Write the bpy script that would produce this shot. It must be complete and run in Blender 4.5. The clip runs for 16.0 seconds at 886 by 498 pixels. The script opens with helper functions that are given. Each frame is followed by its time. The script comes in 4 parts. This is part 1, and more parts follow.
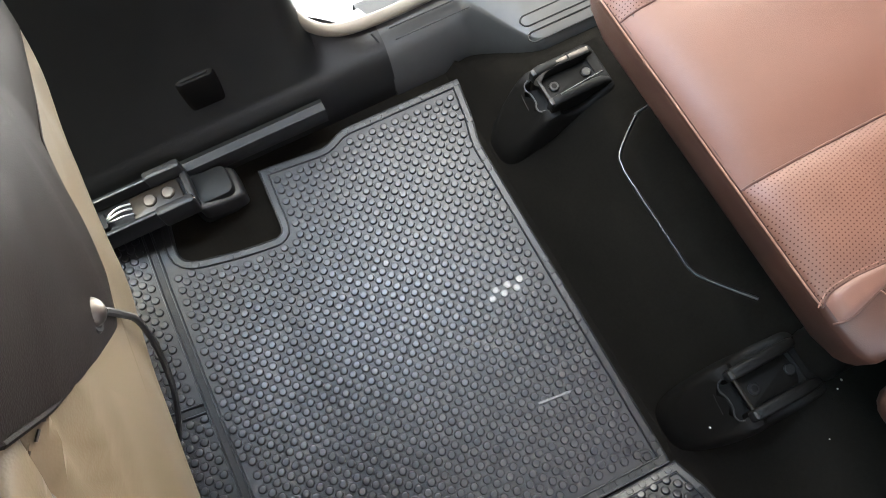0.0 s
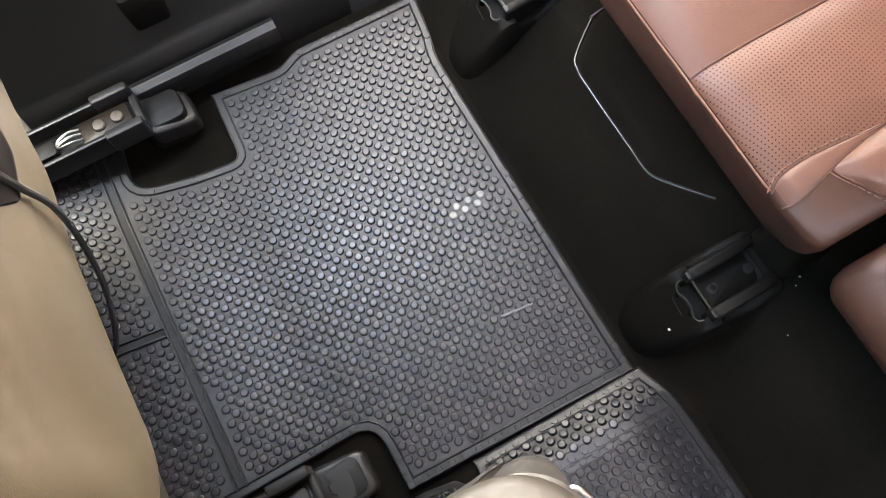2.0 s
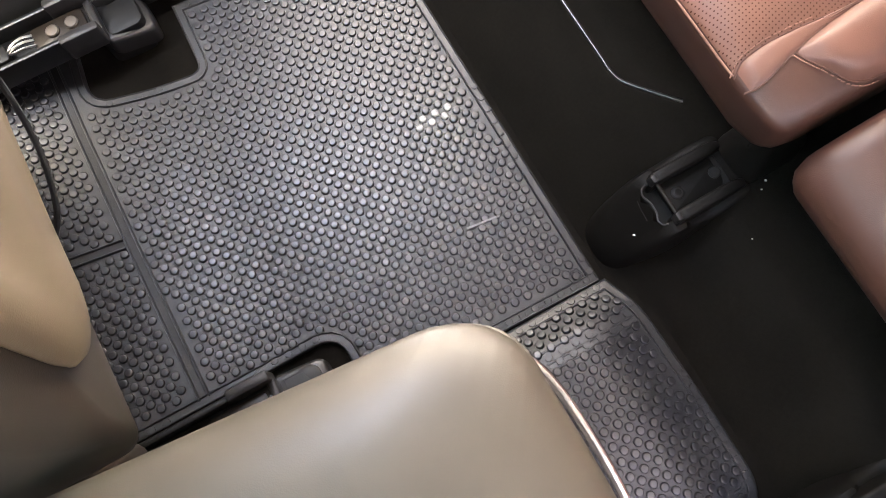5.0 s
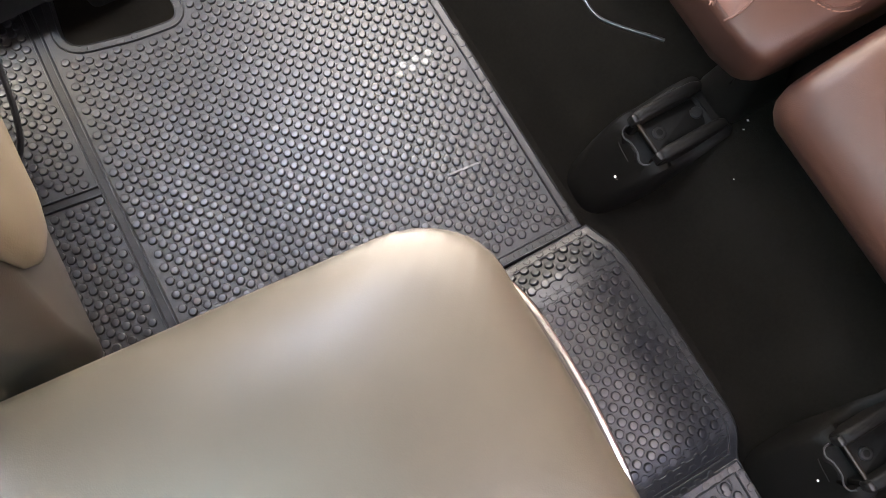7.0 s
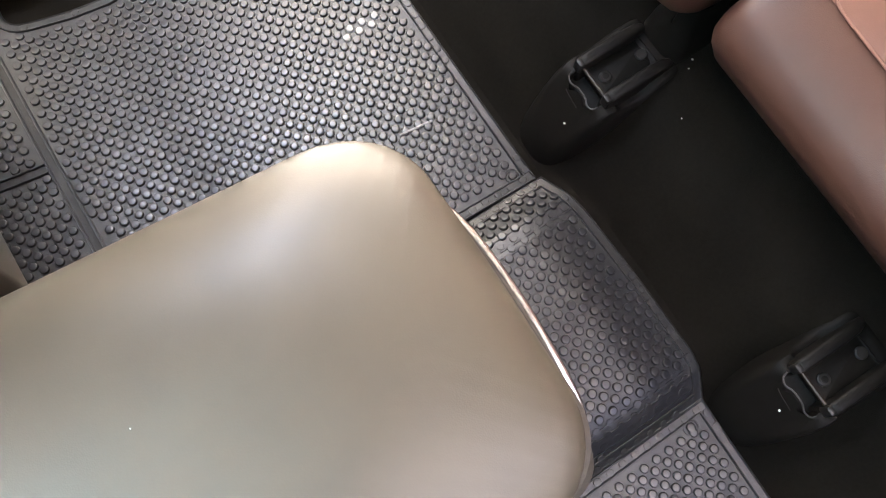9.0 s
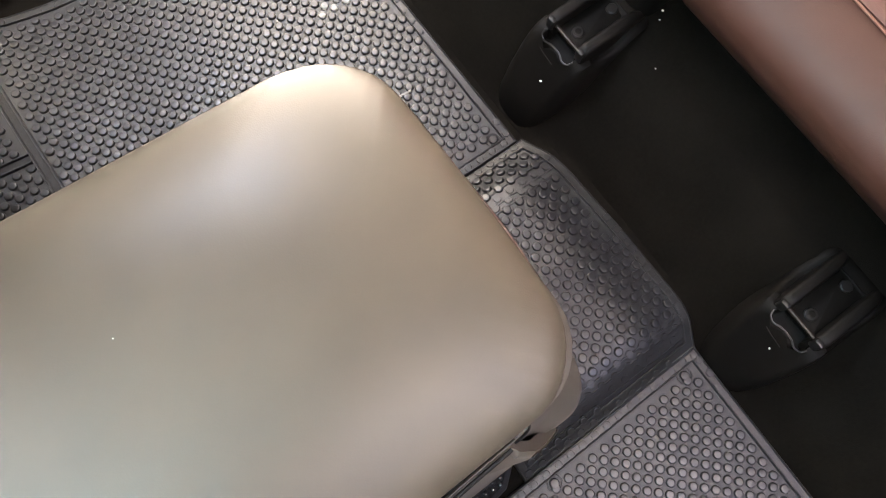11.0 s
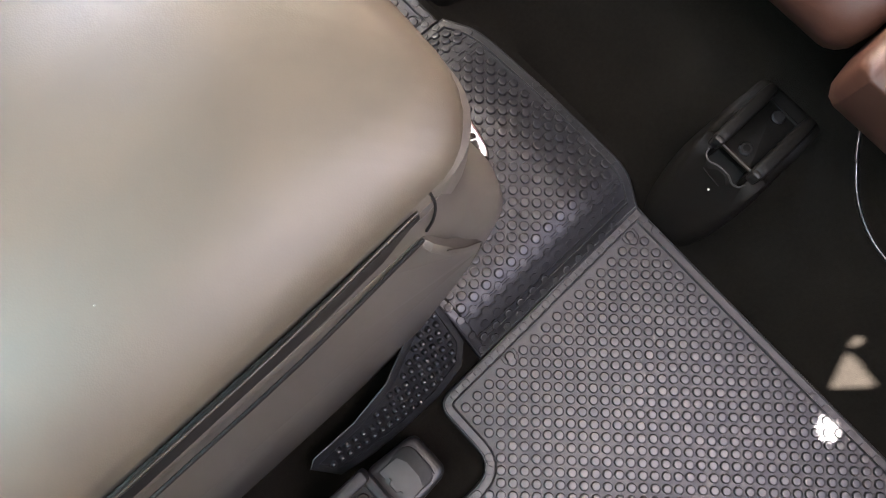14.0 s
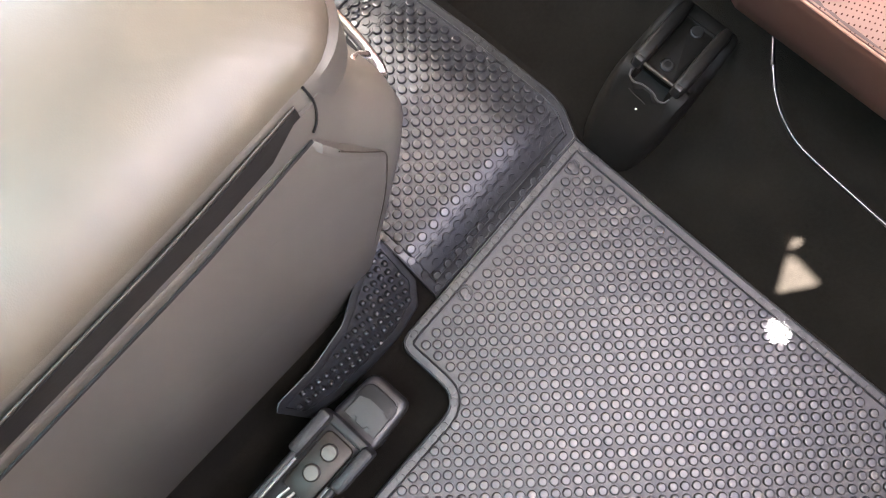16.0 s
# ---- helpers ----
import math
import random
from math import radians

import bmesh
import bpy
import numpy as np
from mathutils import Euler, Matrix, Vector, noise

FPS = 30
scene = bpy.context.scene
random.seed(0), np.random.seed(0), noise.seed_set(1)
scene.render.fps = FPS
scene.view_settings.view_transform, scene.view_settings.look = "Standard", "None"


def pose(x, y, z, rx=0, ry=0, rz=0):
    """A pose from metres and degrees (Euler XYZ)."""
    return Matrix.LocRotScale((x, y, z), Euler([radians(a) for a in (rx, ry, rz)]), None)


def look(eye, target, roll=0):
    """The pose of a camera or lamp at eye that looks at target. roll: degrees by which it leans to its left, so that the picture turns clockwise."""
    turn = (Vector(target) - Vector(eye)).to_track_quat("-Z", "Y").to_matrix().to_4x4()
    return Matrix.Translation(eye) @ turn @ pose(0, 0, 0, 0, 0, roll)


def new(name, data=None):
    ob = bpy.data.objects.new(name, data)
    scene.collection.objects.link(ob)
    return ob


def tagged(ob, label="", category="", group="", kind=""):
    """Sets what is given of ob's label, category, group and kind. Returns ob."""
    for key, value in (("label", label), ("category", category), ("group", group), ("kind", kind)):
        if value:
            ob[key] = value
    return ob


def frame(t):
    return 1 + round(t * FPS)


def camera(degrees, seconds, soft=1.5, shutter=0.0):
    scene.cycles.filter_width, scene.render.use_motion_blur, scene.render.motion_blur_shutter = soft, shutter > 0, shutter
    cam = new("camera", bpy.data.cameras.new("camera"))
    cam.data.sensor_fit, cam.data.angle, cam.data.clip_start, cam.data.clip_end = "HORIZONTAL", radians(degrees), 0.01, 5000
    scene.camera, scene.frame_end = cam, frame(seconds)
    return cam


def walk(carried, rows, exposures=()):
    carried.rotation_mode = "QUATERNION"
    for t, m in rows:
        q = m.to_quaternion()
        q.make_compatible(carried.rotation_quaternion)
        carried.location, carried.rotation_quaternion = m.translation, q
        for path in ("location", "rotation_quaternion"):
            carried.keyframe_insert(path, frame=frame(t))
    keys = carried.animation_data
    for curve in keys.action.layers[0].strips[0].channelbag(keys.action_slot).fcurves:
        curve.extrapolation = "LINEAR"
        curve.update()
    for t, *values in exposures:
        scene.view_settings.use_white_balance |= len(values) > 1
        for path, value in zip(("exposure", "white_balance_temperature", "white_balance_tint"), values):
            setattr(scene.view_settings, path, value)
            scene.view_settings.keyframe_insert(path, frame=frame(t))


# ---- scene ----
from mathutils import geometry

cam = camera(62.00, 16.0, soft=0.5)
PATH = [
    (0, -0.2442, 0.0606, 0.9083, 19.77, 1.37, -27.10),
    (0.5, -0.2408, 0.0445, 0.9031, 18.99, 1.36, -27.64),
    (1, -0.2352, 0.0225, 0.8903, 18.23, 1.39, -28.16),
    (1.5, -0.2320, 0.0095, 0.8838, 17.40, 1.40, -28.59),
    (2, -0.2281, -0.0011, 0.8789, 16.57, 1.60, -29.06),
    (2.5, -0.2259, -0.0168, 0.8696, 15.80, 1.87, -29.33),
    (3, -0.2263, -0.0278, 0.8635, 15.11, 1.73, -29.58),
    (3.5, -0.2270, -0.0386, 0.8602, 14.75, 1.72, -29.58),
    (4, -0.2320, -0.0483, 0.8572, 14.69, 1.33, -29.47),
    (6.5, -0.2400, -0.1012, 0.8314, 13.24, 0.19, -29.20),
    (7, -0.2436, -0.1119, 0.8284, 13.02, 0.20, -29.51),
    (7.5, -0.2481, -0.1283, 0.8236, 12.95, 0.24, -29.94),
    (8, -0.2444, -0.1437, 0.8130, 12.90, 0.01, -30.72),
    (8.5, -0.2454, -0.1554, 0.8114, 13.02, -0.48, -31.79),
    (9, -0.2413, -0.1652, 0.8135, 12.98, -0.37, -32.95),
    (11.5, -0.2677, -0.2284, 0.8018, 13.96, 0.12, -37.22),
    (12, -0.2720, -0.2444, 0.7940, 13.71, -0.15, -38.44),
    (12.5, -0.2725, -0.2591, 0.7833, 13.27, -0.51, -39.74),
    (13, -0.2709, -0.2756, 0.7750, 12.80, -0.69, -41.09),
    (13.5, -0.2771, -0.2877, 0.7727, 12.20, -0.82, -42.12),
    (14, -0.2891, -0.3046, 0.7636, 11.80, -0.72, -42.96),
    (14.5, -0.2964, -0.3228, 0.7641, 11.54, -0.36, -43.85),
    (15, -0.2977, -0.3435, 0.7706, 11.51, 0.24, -45.20),
    (15.5, -0.2927, -0.3649, 0.7762, 11.47, 0.72, -46.76),
    (16, -0.2884, -0.3897, 0.7766, 11.47, 1.02, -48.36),
]
walk(cam, [(t, pose(x, y, z, rx, ry, rz)) for t, x, y, z, rx, ry, rz in PATH], exposures=[(0, 5.35, 5880, 8), (4, 5.56, 6400, 18), (8, 5.65, 6400, 17), (12, 5.52, 6700, 18), (14, 5.78, 6600, 19), (15, 6.22, 6550, 19), (16, 6.55, 6500, 18)])

# ---- light ----
world = bpy.data.worlds.new("sky")
scene.world = world
world.use_nodes = True
wn = world.node_tree.nodes
sky = wn.new("ShaderNodeTexSky")
sky.sky_type, sky.sun_disc = "NISHITA", False
SUN_EL, SUN_AZ = 86.0, 180.0          # azimuth clockwise from +y
sky.sun_elevation, sky.sun_rotation = radians(SUN_EL), radians(SUN_AZ)
wn["Background"].inputs["Strength"].default_value = 0.015
world.node_tree.links.new(sky.outputs["Color"], wn["Background"].inputs["Color"])

sun_way = Vector((math.sin(radians(SUN_AZ)) * math.cos(radians(SUN_EL)), math.cos(radians(SUN_AZ)) * math.cos(radians(SUN_EL)), math.sin(radians(SUN_EL))))
sun = new("sun", bpy.data.lights.new("sun", "SUN"))
sun.data.energy, sun.data.angle, sun.data.color = 5.0, radians(0.4), (1.0, 0.95, 0.87)
sun.matrix_world = look(sun_way * 5, (0, 0, 0))


def daylight_lamp(name, eye, target, wide, high, watts, color):
    """An area lamp that stands in for daylight in the cabin."""
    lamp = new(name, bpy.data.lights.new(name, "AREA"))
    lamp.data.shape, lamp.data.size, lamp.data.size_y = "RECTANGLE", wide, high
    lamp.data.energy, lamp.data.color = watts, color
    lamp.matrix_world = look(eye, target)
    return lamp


daylight_lamp("far_door_daylight", (0.36, 0.76, 0.72), (0.30, 0.0, 0.52), 1.05, 0.76, 0.36, (1.0, 0.84, 0.54))
daylight_lamp("windscreen_daylight", (-0.86, -0.24, 1.235), (-0.80, -0.24, 0.0), 0.75, 0.50, 0.29, (0.58, 0.93, 1.0))
daylight_lamp("near_door_daylight", (0.32, -0.94, 0.93), (0.25, 0.0, 0.60), 1.15, 0.56, 0.045, (1.0, 0.78, 0.80))
# two lamps added under the closed roof lining for sheen on the mats
daylight_lamp("near_roof_fill", (-0.06, -0.73, 1.245), (-0.06, -0.73, 0.0), 0.66, 0.36, 0.165, (1.0, 0.93, 0.97))
daylight_lamp("far_roof_fill", (-0.42, 0.74, 1.245), (-0.42, 0.62, 0.0), 0.92, 0.20, 0.57, (0.71, 0.83, 1.0))
# fill lamp added low at the front door to brighten the mat's front studs
daylight_lamp("front_door_fill", (-0.69, 0.73, 0.66), (-0.50, 0.45, 0.0), 0.36, 0.54, 0.24, (1.0, 0.88, 0.58))
daylight_lamp("rear_window_daylight", (1.08, -0.15, 1.0), (0.0, -0.1, 0.2), 1.2, 0.35, 0.03, (1.0, 0.97, 0.93))


# ---- materials ----
def material(name, color, rough=0.5, metal=0.0, vary=0.15, scale=40.0, bump=0.15, bump_scale=300.0, kind="noise", stain=0.12, stain_scale=6.0, coat=0.0, spec=0.5, wear=0.06):
    """A surface with grain, blotches and fine relief at true size."""
    m = bpy.data.materials.new(name)
    m.use_nodes = True
    n, link = m.node_tree.nodes, m.node_tree.links.new
    b = n["Principled BSDF"]
    b.inputs["Metallic"].default_value = metal
    b.inputs["Coat Weight"].default_value = coat
    b.inputs["Specular IOR Level"].default_value = spec
    at = n.new("ShaderNodeTexCoord")
    fine = n.new("ShaderNodeTexNoise")
    fine.inputs["Scale"].default_value, fine.inputs["Detail"].default_value = scale, 6
    wide = n.new("ShaderNodeTexNoise")
    wide.inputs["Scale"].default_value, wide.inputs["Detail"].default_value = stain_scale, 3
    for tex in (fine, wide):
        link(at.outputs["Object"], tex.inputs["Vector"])
    total = n.new("ShaderNodeMath")
    total.operation = "MULTIPLY_ADD"
    link(fine.outputs["Fac"], total.inputs[0])
    total.inputs[1].default_value = vary * 2
    shade = n.new("ShaderNodeMath")
    shade.operation = "MULTIPLY_ADD"
    link(wide.outputs["Fac"], shade.inputs[0])
    shade.inputs[1].default_value, shade.inputs[2].default_value = stain * 2, 1 - vary - stain
    link(shade.outputs[0], total.inputs[2])
    mix = n.new("ShaderNodeVectorMath")
    mix.operation = "SCALE"
    mix.inputs[0].default_value = color
    link(total.outputs[0], mix.inputs["Scale"])
    link(mix.outputs["Vector"], b.inputs["Base Color"])
    gloss = n.new("ShaderNodeMapRange")
    gloss.inputs["To Min"].default_value, gloss.inputs["To Max"].default_value = max(rough - wear, 0.02), min(rough + wear, 1)
    link(wide.outputs["Fac"], gloss.inputs["Value"])
    link(gloss.outputs["Result"], b.inputs["Roughness"])
    if bump:
        if kind == "cells":
            relief = n.new("ShaderNodeTexVoronoi")
            relief.inputs["Scale"].default_value = bump_scale
            height = relief.outputs["Distance"]
        else:
            relief = n.new("ShaderNodeTexNoise")
            relief.inputs["Scale"].default_value, relief.inputs["Detail"].default_value = bump_scale, 4
            height = relief.outputs["Fac"]
        link(at.outputs["Object"], relief.inputs["Vector"])
        knob = n.new("ShaderNodeBump")
        knob.inputs["Strength"].default_value, knob.inputs["Distance"].default_value = bump, 0.001
        link(height, knob.inputs["Height"])
        link(knob.outputs["Normal"], b.inputs["Normal"])
    return m


RUBBER = material("mat_rubber", (0.0130, 0.0134, 0.0154), 0.45, vary=0.35, scale=420, bump=0.4, bump_scale=700, stain=0.07, stain_scale=14, wear=0.02, spec=0.75)
BAND_RUBBER = material("band_rubber", (0.0115, 0.0118, 0.0128), 0.48, vary=0.45, scale=300, bump=0.6, bump_scale=420, stain=0.25, stain_scale=30)
STUD = material("polished_stud_rubber", (0.0145, 0.0150, 0.0170), 0.34, vary=0.16, scale=300, bump=0.08, bump_scale=900, stain=0.08, stain_scale=20, wear=0.03, spec=0.85)
RUBBER_RIM = material("mat_rim_rubber", (0.0160, 0.0163, 0.0172), 0.38, vary=0.45, scale=300, bump=0.45, bump_scale=450, stain=0.25, stain_scale=30, spec=0.75)
CARPET = material("carpet", (0.0073, 0.0063, 0.0049), 0.95, vary=0.50, scale=260, bump=0.5, bump_scale=1400, stain=0.55, stain_scale=16, spec=0.05)
BLACK = material("black_plastic", (0.0096, 0.0096, 0.0093), 0.5, vary=0.15, scale=60, bump=0.12, bump_scale=700, stain=0.1, spec=0.3)
FELT = material("black_bracket_plastic", (0.0064, 0.0056, 0.0046), 0.55, vary=0.25, scale=90, bump=0.1, bump_scale=700, stain=0.2, spec=0.12)
FELT_WALL = material("worn_black_plastic", (0.0066, 0.0057, 0.0047), 0.5, vary=0.25, scale=90, bump=0.1, bump_scale=700, stain=0.25, spec=0.18)
CAP = material("cap_plastic", (0.0180, 0.0175, 0.0170), 0.38, vary=0.1, scale=80, bump=0.08, bump_scale=900, stain=0.15, spec=0.6)
BLACK_METAL = material("black_steel", (0.0100, 0.0100, 0.0100), 0.36, vary=0.2, scale=50, bump=0.05, stain=0.2)
GREY = material("grey_plastic", (0.0230, 0.0224, 0.0220), 0.42, vary=0.1, scale=80, bump=0.1, bump_scale=900, stain=0.15, spec=0.4)
TRIM = material("trim_plastic", (0.0135, 0.0132, 0.0127), 0.36, vary=0.1, scale=80, bump=0.1, bump_scale=900, stain=0.12)
SILL = material("sill_plastic", (0.050, 0.050, 0.049), 0.40, vary=0.1, scale=80, bump=0.1, bump_scale=900, stain=0.15)
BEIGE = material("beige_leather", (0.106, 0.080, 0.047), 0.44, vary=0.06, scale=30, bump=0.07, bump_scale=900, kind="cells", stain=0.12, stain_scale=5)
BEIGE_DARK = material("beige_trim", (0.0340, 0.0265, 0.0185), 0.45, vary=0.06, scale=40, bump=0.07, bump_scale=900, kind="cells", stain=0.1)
LID = material("console_leather", (0.0760, 0.0630, 0.0460), 0.44, vary=0.05, scale=25, bump=0.03, bump_scale=1100, kind="cells", stain=0.22, stain_scale=12, wear=0.07, spec=0.65)
CONSOLE = material("console_plastic", (0.0784, 0.071, 0.0608), 0.40, vary=0.07, scale=60, bump=0.05, bump_scale=1200, stain=0.12, spec=0.7)
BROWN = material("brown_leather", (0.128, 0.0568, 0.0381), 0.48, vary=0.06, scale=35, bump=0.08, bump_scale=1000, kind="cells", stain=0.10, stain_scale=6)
# the same brown leather, with the shade of cushion fronts put into the colour
BROWN_SHADED = material("shaded_brown_leather", (0.0590, 0.0242, 0.0150), 0.48, vary=0.06, scale=35, bump=0.08, bump_scale=1000, kind="cells", stain=0.10)
THREAD = material("seam_thread", (0.208, 0.1024, 0.0704), 0.65, vary=0.2, scale=300, bump=0.3)
GROOVE = material("seam_shadow_fold", (0.088, 0.0368, 0.024), 0.7, vary=0.1, bump=0)
FLAP = material("dark_brown_leather", (0.0080, 0.0054, 0.0043), 0.50, vary=0.12, scale=40, bump=0.1, bump_scale=900, kind="cells", stain=0.25, stain_scale=12, spec=0.08)
PILLAR = material("black_trim_plastic", (0.0090, 0.0086, 0.0080), 0.44, vary=0.1, scale=80, bump=0.1, bump_scale=900, stain=0.12, spec=0.5)
CHROME = material("chrome", (0.92, 0.92, 0.93), 0.27, metal=1.0, vary=0.02, bump=0, stain=0.03)
STEEL = material("bare_steel", (0.50, 0.50, 0.49), 0.30, metal=1.0, vary=0.1, scale=80, bump=0.05, stain=0.15)
WIRE = material("release_bar_steel", (0.12, 0.12, 0.12), 0.30, metal=1.0, vary=0.1, bump=0, stain=0.1)
BRASS = material("threaded_brass", (0.42, 0.33, 0.19), 0.35, metal=1.0, vary=0.1, bump=0, stain=0.1)
LOCK = material("brown_zinc_plate", (0.0190, 0.0135, 0.0088), 0.38, metal=0.2, vary=0.15, bump=0.05, stain=0.15)
ZINC = material("zinc_bolt", (0.115, 0.102, 0.090), 0.45, metal=0.8, vary=0.1, bump=0.1, stain=0.1)
ZINC_DARK = material("dull_bolt", (0.0105, 0.0096, 0.0086), 0.42, vary=0.1, bump=0.1, stain=0.1)
WHITE = material("white_crumb", (0.75, 0.74, 0.70), 0.6, vary=0.1, bump=0)
CHALK = material("pale_mark", (0.270, 0.270, 0.264), 0.55, vary=0.5, scale=260, bump=0.2, stain=0.4, stain_scale=60)
STREAK = material("rubbed_streak", (0.20, 0.20, 0.20), 0.6, vary=0.6, scale=500, bump=0.3, stain=0.4, stain_scale=120)
SEAL = material("door_seal", (0.190, 0.166, 0.130), 0.6, vary=0.08, bump=0.2, stain=0.1)
CABIN = material("cabin_lining", (0.130, 0.114, 0.094), 0.8, vary=0.06, scale=60, bump=0.2, stain=0.08)
GROUND = material("concrete", (0.42, 0.41, 0.39), 0.9, vary=0.1, scale=20, bump=0.3, stain=0.2, stain_scale=2)
GLOSS = material("gloss_black", (0.0150, 0.0135, 0.0120), 0.50, vary=0.25, scale=120, bump=0.08, stain=0.25, spec=0.2)
CORD = material("black_cord", (0.0192, 0.0192, 0.0192), 0.5, vary=0.1, bump=0.2)


def perforated(name, color):
    """Leather with rows of small punched holes."""
    m = material(name, color, 0.42, vary=0.06, scale=35, bump=0.08, bump_scale=1000, kind="cells", stain=0.10, stain_scale=6)
    n, link = m.node_tree.nodes, m.node_tree.links.new
    b = n["Principled BSDF"]
    at = n.new("ShaderNodeTexCoord")
    turn = n.new("ShaderNodeMapping")
    turn.inputs["Rotation"].default_value = (0, 0, radians(-15))
    turn.inputs["Scale"].default_value = (1 / 0.0037,) * 3
    link(at.outputs["Object"], turn.inputs["Vector"])
    cell = n.new("ShaderNodeVectorMath")
    cell.operation = "FRACTION"
    link(turn.outputs["Vector"], cell.inputs[0])
    mid = n.new("ShaderNodeVectorMath")
    mid.operation = "SUBTRACT"
    mid.inputs[1].default_value = (0.5, 0.5, 0.5)
    link(cell.outputs["Vector"], mid.inputs[0])
    flat = n.new("ShaderNodeVectorMath")
    flat.operation = "MULTIPLY"
    flat.inputs[1].default_value = (1, 1, 0)
    link(mid.outputs["Vector"], flat.inputs[0])
    far = n.new("ShaderNodeVectorMath")
    far.operation = "LENGTH"
    link(flat.outputs["Vector"], far.inputs[0])
    hole = n.new("ShaderNodeMapRange")
    hole.inputs["From Min"].default_value, hole.inputs["From Max"].default_value = 0.10, 0.21
    link(far.outputs["Value"], hole.inputs["Value"])
    old = b.inputs["Base Color"].links[0].from_socket
    dark = n.new("ShaderNodeMix")
    dark.data_type = "RGBA"
    dark.inputs["A"].default_value = (0.045, 0.017, 0.011, 1)
    link(hole.outputs["Result"], dark.inputs["Factor"])
    link(old, dark.inputs["B"])
    link(dark.outputs["Result"], b.inputs["Base Color"])
    dull = n.new("ShaderNodeMath")
    dull.operation = "MULTIPLY"
    dull.inputs[1].default_value = 0.5
    link(hole.outputs["Result"], dull.inputs[0])
    link(dull.outputs[0], b.inputs["Specular IOR Level"])
    return m


PERF = perforated("perforated_brown_leather", (0.1376, 0.0624, 0.0408))


# ---- helpers for shapes ----
def part(name, verts, faces, mat, parent=None, label="", smooth=True, sharp=38):
    me = bpy.data.meshes.new(name)
    me.from_pydata([tuple(v) for v in verts], [], faces)
    me.materials.append(mat)
    if smooth:
        me.polygons.foreach_set("use_smooth", [True] * len(me.polygons))
        me.set_sharp_from_angle(angle=radians(sharp))
    me.update()
    ob = new(name, me)
    ob.parent = parent
    if label:
        ob["label"] = label
    return ob


def thing(name, label, category, at=(0, 0, 0), group=""):
    ob = new(name)
    ob.empty_display_size = 0.02
    ob.location = at
    return tagged(ob, label, category, group)


def setting(name, verts, faces, mat, label, category, smooth=True):
    return tagged(part(name, verts, faces, mat, None, "", smooth), label, category, kind="structure")


def join(*pieces):
    verts, faces = [], []
    for v, f in pieces:
        k = len(verts)
        verts += list(v)
        faces += [tuple(i + k for i in face) for face in f]
    return verts, faces


def loft(rings, closed=True, cap0=True, cap1=True):
    n = len(rings[0])
    verts = [p for ring in rings for p in ring]
    faces = []
    for a in range(len(rings) - 1):
        for b in range(n if closed else n - 1):
            c = (b + 1) % n
            faces.append((a * n + b, a * n + c, (a + 1) * n + c, (a + 1) * n + b))
    if cap0:
        faces.append(tuple(range(n - 1, -1, -1)))
    if cap1:
        faces.append(tuple((len(rings) - 1) * n + k for k in range(n)))
    return verts, faces


def rrect(x0, x1, y0, y1, r, n=6):
    """A ring round a rectangle with round corners, counter-clockwise."""
    out = []
    for cx, cy, a in ((x1 - r, y0 + r, -90), (x1 - r, y1 - r, 0), (x0 + r, y1 - r, 90), (x0 + r, y0 + r, 180)):
        for k in range(n + 1):
            t = radians(a + 90 * k / n)
            out.append((cx + r * math.cos(t), cy + r * math.sin(t)))
    return out


def block(x0, x1, y0, y1, z0, z1, r=0.006, e=0.003, n=4):
    """A box with round upright corners and softened upper and lower edges."""
    r = min(r, (x1 - x0) / 2 - 1e-5, (y1 - y0) / 2 - 1e-5)
    e = min(e, r * 0.95, (z1 - z0) / 2.01)
    rings = []
    for d, z in ((e, z0), (e * 0.3, z0 + e * 0.3), (0, z0 + e), (0, z1 - e), (e * 0.3, z1 - e * 0.3), (e, z1)):
        rings.append([(x, y, z) for x, y in rrect(x0 + d, x1 - d, y0 + d, y1 - d, max(r - d, 1e-4), n)])
    return loft(rings)


def tube(points, r, n=8, closed=False, flat=1.0):
    """A round bar along a line."""
    pts = [Vector(p) for p in points]
    m = len(pts)
    rings = []
    side = None
    for k, p in enumerate(pts):
        ahead = (pts[(k + 1) % m] - pts[k - 1]) if closed or 0 < k < m - 1 else (pts[1] - pts[0] if k == 0 else pts[-1] - pts[-2])
        ahead.normalize()
        if side is None:
            side = ahead.orthogonal().normalized() if abs(ahead.z) > 0.9 else ahead.cross(Vector((0, 0, 1))).normalized()
        side = (side - ahead * side.dot(ahead)).normalized()
        up = side.cross(ahead)
        rad = r[k] if isinstance(r, (list, tuple)) else r
        rings.append([tuple(p + rad * (math.cos(6.28318 * a / n) * side + flat * math.sin(6.28318 * a / n) * up)) for a in range(n)])
    if closed:
        rings.append(rings[0])
    return loft(rings, cap0=not closed, cap1=not closed)


def smooth_line(points, steps=6):
    """A curve through the given points."""
    p = [Vector(q) for q in points]
    p = [p[0] * 2 - p[1]] + p + [p[-1] * 2 - p[-2]]
    out = []
    for k in range(1, len(p) - 2):
        a, b, c, d = p[k - 1 : k + 3]
        for s in range(steps):
            t = s / steps
            out.append(0.5 * (2 * b + (c - a) * t + (2 * a - 5 * b + 4 * c - d) * t * t + (3 * b - a - 3 * c + d) * t**3))
    out.append(p[-2])
    return out


def disc(x, y, z, r, h, n=14, dome=0.3):
    rings = [[(x + q * r * math.cos(6.28318 * k / n), y + q * r * math.sin(6.28318 * k / n), z + w * h) for k in range(n)] for q, w in ((1, 0), (1, 0.6), (0.82, 1), (0.4, 1 + 0.3 * dome))]
    return loft(rings)


